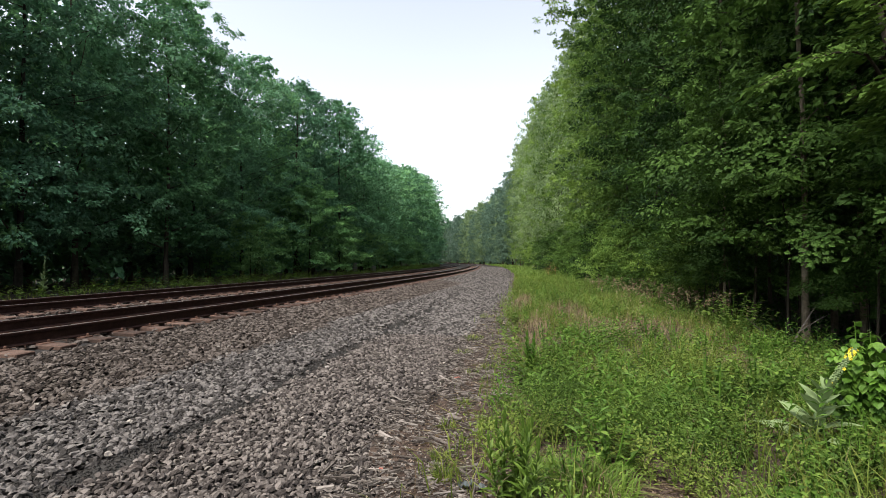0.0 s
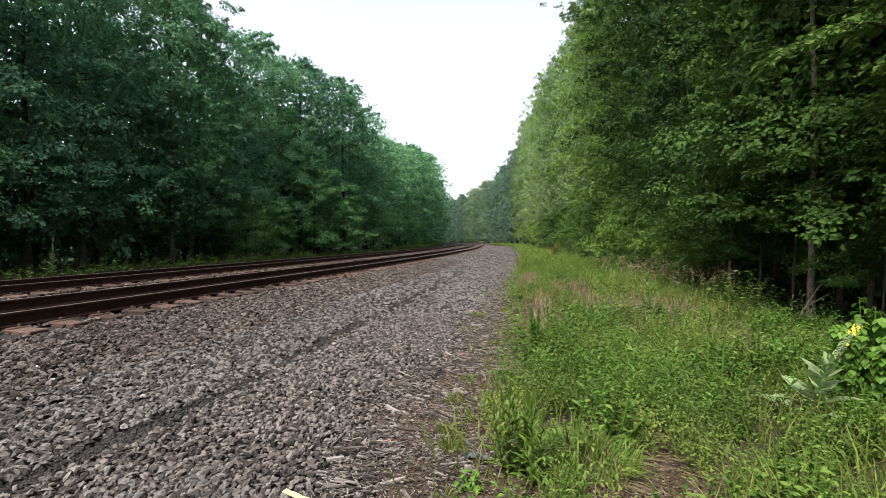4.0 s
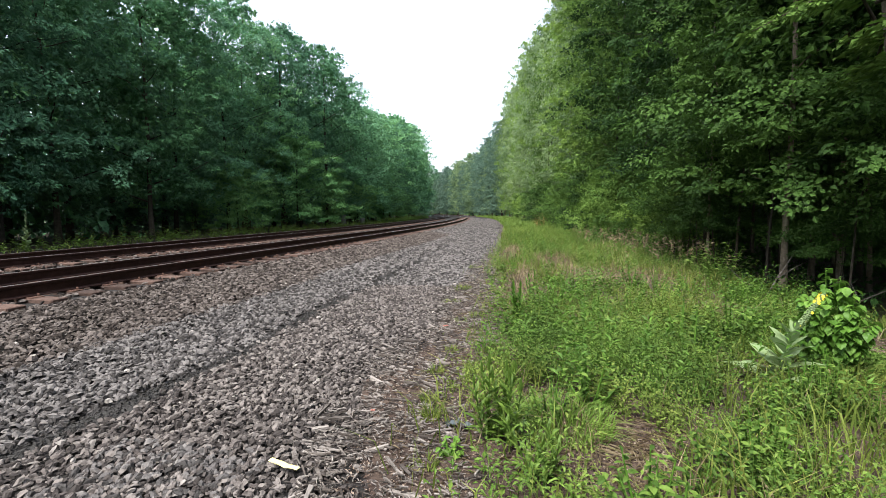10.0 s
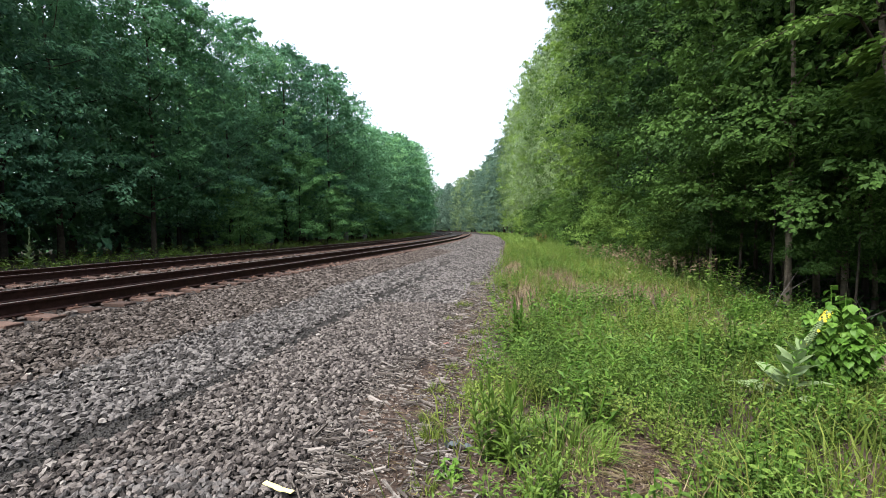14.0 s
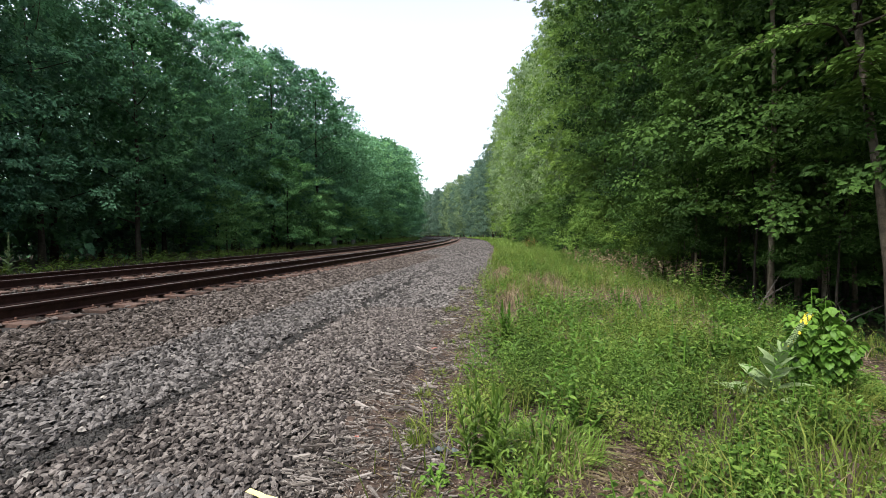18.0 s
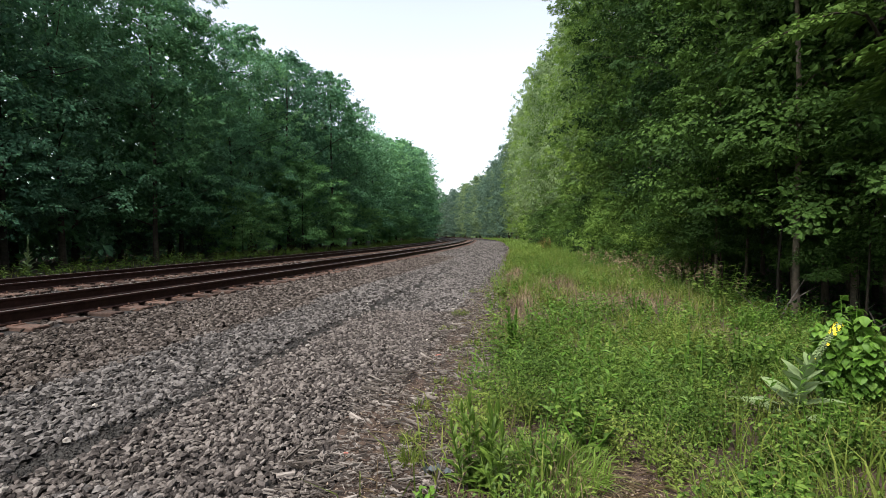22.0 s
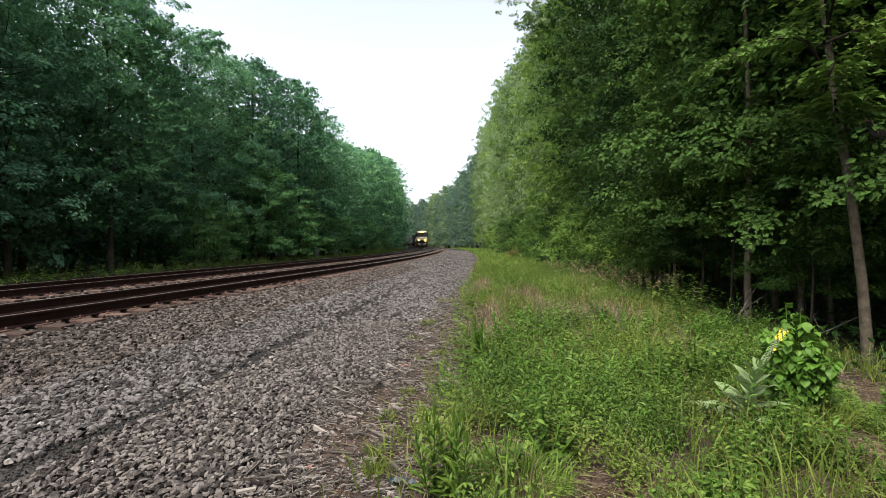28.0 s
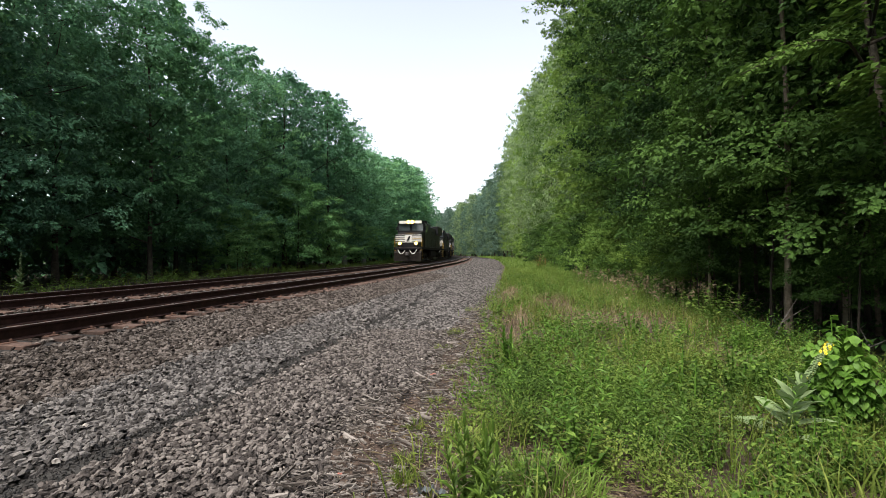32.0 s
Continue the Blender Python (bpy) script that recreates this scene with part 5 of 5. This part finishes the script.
def build_stones():
    rng = np.random.default_rng(90)
    s, d = lattice(rng, 0.8, 11, 3.1, 7.0, 0.0355)
    one = (s > SPOT[0]) & (s < SPOT[1]) & (d > SPOT[2]) & (d < SPOT[3])
    pick = np.flatnonzero(one)
    pick = rng.permutation(pick)[:295]
    rest = np.ones(len(s), bool)
    rest[pick] = False
    bank = d < RUT(s)
    stones("ballast_stones", s[rest & ~bank], d[rest & ~bank], 0.046, M["road_stone"], "brownish grey crushed stones packed on the service road", 90)
    stones("ballast_stones", s[rest & bank], d[rest & bank], 0.052, M["stone"], "clean grey crushed stones between rails and wheel rut", 89)
    stones("ballast_stones", *lattice(rng, 0.8, 11, 1.4, 3.15, 0.043), 0.060, M["brown_stone"], "brownish crushed ballast beside the tie ends", 94)
    stones("ballast_stones", *lattice(rng, 11, 30, 1.4, 2.95, 0.064), 0.085, M["brown_stone"], "brownish crushed ballast further along the rails", 98)
    stones("ballast_stones", *lattice(rng, 11, 30, 2.95, 6.5, 0.06), 0.078, M["stone"], "loose grey crushed ballast further along the line", 91)
    stones("ballast_stones", *scatter(rng, 17000, 29, 110, 1.2, 6.4, 1.5), 0.10, M["stone"], "grey crushed ballast far along the line", 93, True, 0.25, 0.01)
    stones("ballast_stones", *scatter(rng, 6500, 2, 40, -6.2, 1.3, 1.2), 0.08, M["brown_stone"], "ballast stones filling the cribs between ties", 92, False)
    stones("bright_stones", *scatter(rng, 240, 2, 14, 2.4, 6.6, 1.4), 0.045, M["pale_stone"], "single pale stones among the grey ballast", 96, True, 0.3, -0.012)
    # fine grit in the rut
    gs = 1 + 15 * rng.random(7500) ** 1.5
    stones("rut_grit", gs, RUT(gs) + rng.normal(0, 0.055, 7500), 0.019, M["fines"], "fine dark grit lying in the wheel rut", 97, False, 0.5, 0.012)
    ss = np.arange(1.0, 26.0, 0.25)
    W = np.array([-0.1, -0.04, 0.04, 0.1])
    D = RUT(ss)[:, None] + W[None] * (0.85 + 0.3 * np.sin(ss * 3.1) + 0.25 * np.sin(ss * 8.3 + 1))[:, None]
    x, y, _ = at(ss[:, None], D)
    v = np.stack([x, y, ground(D) + np.array([-0.032, -0.02, -0.02, -0.032])[None]], -1).reshape(-1, 3)
    a = (np.arange(len(ss) - 1)[:, None] * 4 + np.arange(3)[None]).ravel()
    tagged(new("wheel_rut", arrays("wheel_rut", v, np.stack([a, a + 1, a + 5, a + 4], 1), M["fines"], smooth=True)), "dark wheel rut of fine grit in the gravel", "ground", kind="structure")
    # single stones nearest to the walk
    shp, q = stone_shapes(rng)
    kinds = [arrays("stone", v * 0.05, q, M["single"]) for v in shp]
    bed = bpy.data.objects["ballast_bed"]
    s0, d0 = lattice(np.random.default_rng(90), 0.8, 11, 3.1, 7.0, 0.0355)
    for i, j in enumerate(pick):
        x, y, _ = at(s0[j], d0[j])
        o = child("stone", kinds[i % len(kinds)], bed)
        o.matrix_basis = pose(float(x), float(y), float(ground(d0[j])) + 0.001, rng.normal(0, 15), rng.normal(0, 15), rng.uniform(0, 360))
        o.scale = [float(k) for k in rng.uniform(0.75, 1.3, 3)]


M["single"] = material("single_stone", STONE, 14, 0.9, 0.5, 90, obj=0.6)
build_stones()


# ---- the train ----
M["black"] = material("black_paint", [(0.006, 0.006, 0.007), (0.014, 0.014, 0.015)], 3, 0.5, spec=0.18)
M["grime"] = material("grimy_black", [(0.010, 0.008, 0.007), (0.028, 0.023, 0.019)], 5, 0.85, spec=0.15)
M["white"] = material("white_paint", [(0.58, 0.56, 0.53), (0.74, 0.72, 0.69)], 4, 0.5)
M["safety"] = material("safety_yellow", [(0.36, 0.22, 0.025), (0.46, 0.30, 0.04)], 6, 0.5)
M["steel"] = material("worn_steel", [(0.08, 0.07, 0.065), (0.16, 0.15, 0.14)], 8, 0.5, metal=0.6)
M["pane"] = material("cab_glass", [(0.05, 0.06, 0.065), (0.07, 0.08, 0.085)], 2, 0.06, spec=0.9)
M["lamp"] = material("headlight_glow", [(1.0, 0.50, 0.03)], 1, 0.4, glow=14.0)
M["dark_lamp"] = material("unlit_lens", [(0.25, 0.25, 0.24), (0.35, 0.35, 0.34)], 5, 0.15)
M["board"] = material("lit_number_board", [(0.62, 0.60, 0.54), (0.68, 0.66, 0.60)], 4, 0.5, glow=0.04)
M["car"] = material("grey_car_paint", [(0.12, 0.12, 0.12), (0.20, 0.195, 0.19)], 1.5, 0.6, patch=0.3)
TRAIN_S32, SPEED = 49.0, 19.0    # where the front stands at the end, metres along the line; metres a second


def prism(bm, front, back):
    """A solid between two rectangles (x half width, y, z0, z1)."""
    vs = [[bm.verts.new((sx * w, y, z)) for sx, z in ((-1, z0), (1, z0), (1, z1), (-1, z1))] for w, y, z0, z1 in (front, back)]
    a, b = vs
    for i in range(4):
        bm.faces.new((a[i], a[(i + 1) % 4], b[(i + 1) % 4], b[i]))
    bm.faces.new(a[::-1]), bm.faces.new(b)
    bmesh.ops.recalc_face_normals(bm, faces=bm.faces)
    return bm


def bogie(root, y0, y1, axles):
    me = bpy.data.meshes.new("side_frames")
    bm = bmesh.new()
    for sx in (-1, 1):
        box(bm, sx * 1.08 - 0.09, sx * 1.08 + 0.09, y0, y1, 0.62, 1.05, 0.05)
        for y in axles:
            box(bm, sx * 1.12 - 0.12, sx * 1.12 + 0.12, y - 0.2, y + 0.2, 0.4, 0.75, 0.04)
    box(bm, -1.0, 1.0, (y0 + y1) / 2 - 0.3, (y0 + y1) / 2 + 0.3, 0.7, 1.3, 0.05)
    bm.to_mesh(me), bm.free()
    me.materials.append(M["grime"])
    frame_part = child("bogie", me, root)
    for y in axles:
        for sx in (-1, 1):
            w = bmesh.new()
            rod(w, (sx * 0.69, y, 0.52), (sx * 0.81, y, 0.52), 0.52, 20)
            rod(w, (sx * 0.66, y, 0.52), (sx * 0.69, y, 0.52), 0.55, 20)
            part("wheel", w, M["steel"], frame_part)


def locomotive(lit):
    root = tagged(new("locomotive"), "black freight locomotive with lit headlights and a white striped nose" if lit else "trailing black freight locomotive with a white striped nose", "locomotive", "locomotives of the train")
    b = bmesh.new
    part("deck", box(b(), -1.5, 1.5, 0.55, 21.6, 1.38, 1.62, 0.03), M["grime"], root)
    nose = part("short_hood", prism(b(), (1.16, 0.95, 1.6, 3.02), (1.42, 2.6, 1.6, 3.36)), M["black"], root, "black nose")
    part("nose_band", box(b(), -1.40, 1.40, 0.90, 0.94, 2.12, 2.94), M["white"], nose, "white band across the nose")
    for i, z in enumerate((2.24, 2.46, 2.68, 2.86)):
        for sx in (-1, 1):
            part("stripe", box(b(), min(sx * 0.36, sx * 1.41), max(sx * 0.36, sx * 1.41), 0.886, 0.899, z - 0.035, z + 0.035), M["black"], nose)
    mark = b()
    for x0, x1, z0, z1 in ((-0.16, 0.10, 2.34, 2.52), (-0.08, 0.16, 2.5, 2.66), (0.02, 0.2, 2.62, 2.8), (-0.2, -0.08, 2.2, 2.36), (0.0, 0.1, 2.2, 2.36)):
        prism(mark, ((x1 - x0) / 2, 0.886, z0, z1), ((x1 - x0) / 2, 0.898, z0, z1))
        bmesh.ops.translate(mark, verts=mark.verts[-8:], vec=((x0 + x1) / 2, 0, 0))
    part("nose_mark", mark, M["black"], nose, "dark emblem shape on the white band")
    cab = part("cab", box(b(), -1.5, 1.5, 2.5, 5.0, 1.6, 4.3, 0.08), M["black"], root)
    part("cab_roof", prism(b(), (1.30, 2.25, 4.22, 4.50), (1.45, 5.05, 4.30, 4.62)), M["grime"], cab)
    for sx in (-1, 1):
        part("windscreen", box(b(), min(sx * 0.14, sx * 1.32), max(sx * 0.14, sx * 1.32), 2.455, 2.49, 3.42, 4.14, 0.01), M["pane"], cab, "dark reflecting windscreen pane")
        part("side_window", box(b(), min(sx * 1.505, sx * 1.525), max(sx * 1.505, sx * 1.525), 3.0, 4.6, 3.3, 3.95), M["pane"], cab)
        part("number_board", box(b(), min(sx * 0.42, sx * 1.22), max(sx * 0.42, sx * 1.22), 2.20, 2.235, 4.2, 4.5), M["board"], cab, "pale number board")
        part("mirror", box(b(), min(sx * 1.53, sx * 1.68), max(sx * 1.53, sx * 1.68), 2.7, 2.75, 3.5, 3.9), M["black"], cab)
    for x in (-0.2, 0.2):
        bulb = part("headlight", rod(b(), (x, 2.11, 4.36), (x, 2.12, 4.36), 0.18, 14), M["lamp"] if lit else M["dark_lamp"], cab, "round headlight")
        part("housing", rod(b(), (x, 2.10, 4.36), (x, 2.22, 4.36), 0.195, 14), M["black"], bulb)
        bulb.data.transform(pose(0, -0.015, 0))
    for x in (-0.86, 0.86):
        bulb = part("ditch_light", rod(b(), (x, 0.485, 2.0), (x, 0.495, 2.0), 0.15, 14), M["lamp"] if lit else M["dark_lamp"], root, "low ditch light above the pilot")
        part("housing", rod(b(), (x, 0.50, 2.0), (x, 0.70, 2.0), 0.165, 14), M["black"], bulb)
        part("lamp_bracket", box(b(), x - 0.06, x + 0.06, 0.62, 0.92, 1.62, 1.95), M["black"], root)
    hood = part("long_hood", box(b(), -1.12, 1.12, 5.0, 20.9, 1.6, 4.32, 0.1), M["black"], root)
    part("blower_box", box(b(), -1.5, 1.5, 5.02, 7.6, 2.9, 4.4, 0.1), M["black"], hood)
    part("radiator", box(b(), -1.52, 1.52, 15.6, 20.4, 3.45, 4.62, 0.08), M["black"], hood, "wide radiator at the rear")
    part("exhaust_stack", box(b(), -0.45, 0.45, 10.2, 11.6, 4.3, 4.68, 0.05), M["grime"], hood)
    for i in range(7):
        for sx in (-1, 1):
            part("hood_door", box(b(), min(sx * 1.125, sx * 1.145), max(sx * 1.125, sx * 1.145), 7.9 + i * 1.08, 8.85 + i * 1.08, 1.75, 3.7), M["black"], hood)
    part("fuel_tank", box(b(), -1.42, 1.42, 8.2, 13.6, 0.45, 1.36, 0.2), M["grime"], root)
    part("pilot", prism(b(), (1.42, 0.30, 0.14, 1.0), (1.5, 0.75, 0.18, 1.40)), M["grime"], root, "dark steel snow plough")
    part("anticlimber", box(b(), -1.1, 1.1, 0.22, 0.56, 1.36, 1.56, 0.02), M["black"], root)
    part("coupler", box(b(), -0.16, 0.16, -0.25, 0.4, 0.72, 1.05, 0.05), M["steel"], root)
    for sx in (-1, 1):
        k = np.linspace(0, 1, 9)
        hose = np.stack([sx * (0.25 + 0.75 * k), 0.18 - 0.12 * np.sin(k * 3.14), 1.28 - 0.42 * np.sin(k * 3.14) + 0.08 * k], 1)
        v, f = tube(hose, np.full(9, 0.035), 7)
        child("air_hose", arrays("air_hose", v, f, M["white"], smooth=True), root, "looped pale air hose")
        for y0 in (0.62, 20.9):
            for dy in (0, 0.75):
                part("grab_rail", rod(b(), (sx * 1.46, y0 + dy, 0.35), (sx * 1.46, y0 + dy, 2.55), 0.018), M["safety"], root, "yellow grab rail by the steps")
            for i in range(4):
                part("step", box(b(), min(sx * 1.3, sx * 1.5), max(sx * 1.3, sx * 1.5), y0, y0 + 0.75, 0.38 + i * 0.3, 0.42 + i * 0.3), M["safety"], root)
        g = b()
        for i in range(9):
            rod(g, (sx * 1.45, 5.4 + i * 1.85, 1.6), (sx * 1.45, 5.4 + i * 1.85, 2.6), 0.02, 6)
        rod(g, (sx * 1.45, 5.0, 2.6), (sx * 1.45, 20.6, 2.6), 0.022, 6)
        part("handrail", g, M["black"], root)
    for sx in (-1, 1):
        part("front_rail", rod(b(), (sx * 1.4, 0.6, 2.5), (sx * 0.45, 0.6, 2.5), 0.02, 6), M["safety"], root)
    bogie(root, 1.6, 6.3, (2.1, 3.95, 5.8))
    bogie(root, 15.9, 20.6, (16.4, 18.25, 20.1))
    return root


def hopper_car():
    root = tagged(new("hopper_car"), "grey covered freight hopper car with ribbed sides", "freight car", "freight cars of the train")
    b = bmesh.new
    part("body", box(b(), -1.5, 1.5, 1.6, 15.4, 1.6, 4.4, 0.15), M["car"], root)
    part("chute", prism(b(), (1.2, 3.2, 0.5, 1.65), (1.2, 13.8, 0.5, 1.65)), M["car"], root)
    part("underframe", box(b(), -1.45, 1.45, 0.5, 16.5, 1.0, 1.3, 0.03), M["grime"], root)
    part("roof_walk", box(b(), -0.4, 0.4, 1.6, 15.4, 4.42, 4.5), M["grime"], root)
    for i in range(12):
        for sx in (-1, 1):
            part("rib", box(b(), min(sx * 1.5, sx * 1.58), max(sx * 1.5, sx * 1.58), 2.2 + i * 1.13, 2.3 + i * 1.13, 1.6, 4.2), M["car"], root)
    bogie(root, 1.2, 3.4, (1.45, 3.15))
    bogie(root, 13.6, 15.8, (13.85, 15.55))
    return root


TRAIN = [(locomotive(True), 0.0, 22.0)]
trail = locomotive(False)
TRAIN += [(trail, 22.4, 22.0), (copy_thing(trail, Matrix()), 44.8, 22.0)]
hopper = hopper_car()
TRAIN += [(hopper, 67.4, 17.0)] + [(copy_thing(hopper, Matrix()), 67.4 + 17.4 * i, 17.0) for i in range(1, 8)]


def motions():
    for thing, back, length in TRAIN:
        rows = []
        for i in range(33):
            s = TRAIN_S32 + SPEED * (32 - i) + back
            x, y, _ = at(s, -GAP)
            x2, y2, _ = at(s + length, -GAP)
            rows.append((float(i), pose(float(x), float(y), TOP, 0, 0, -math.degrees(math.atan2(x2 - x, y2 - y)))))
        walk(thing, rows)


motions()
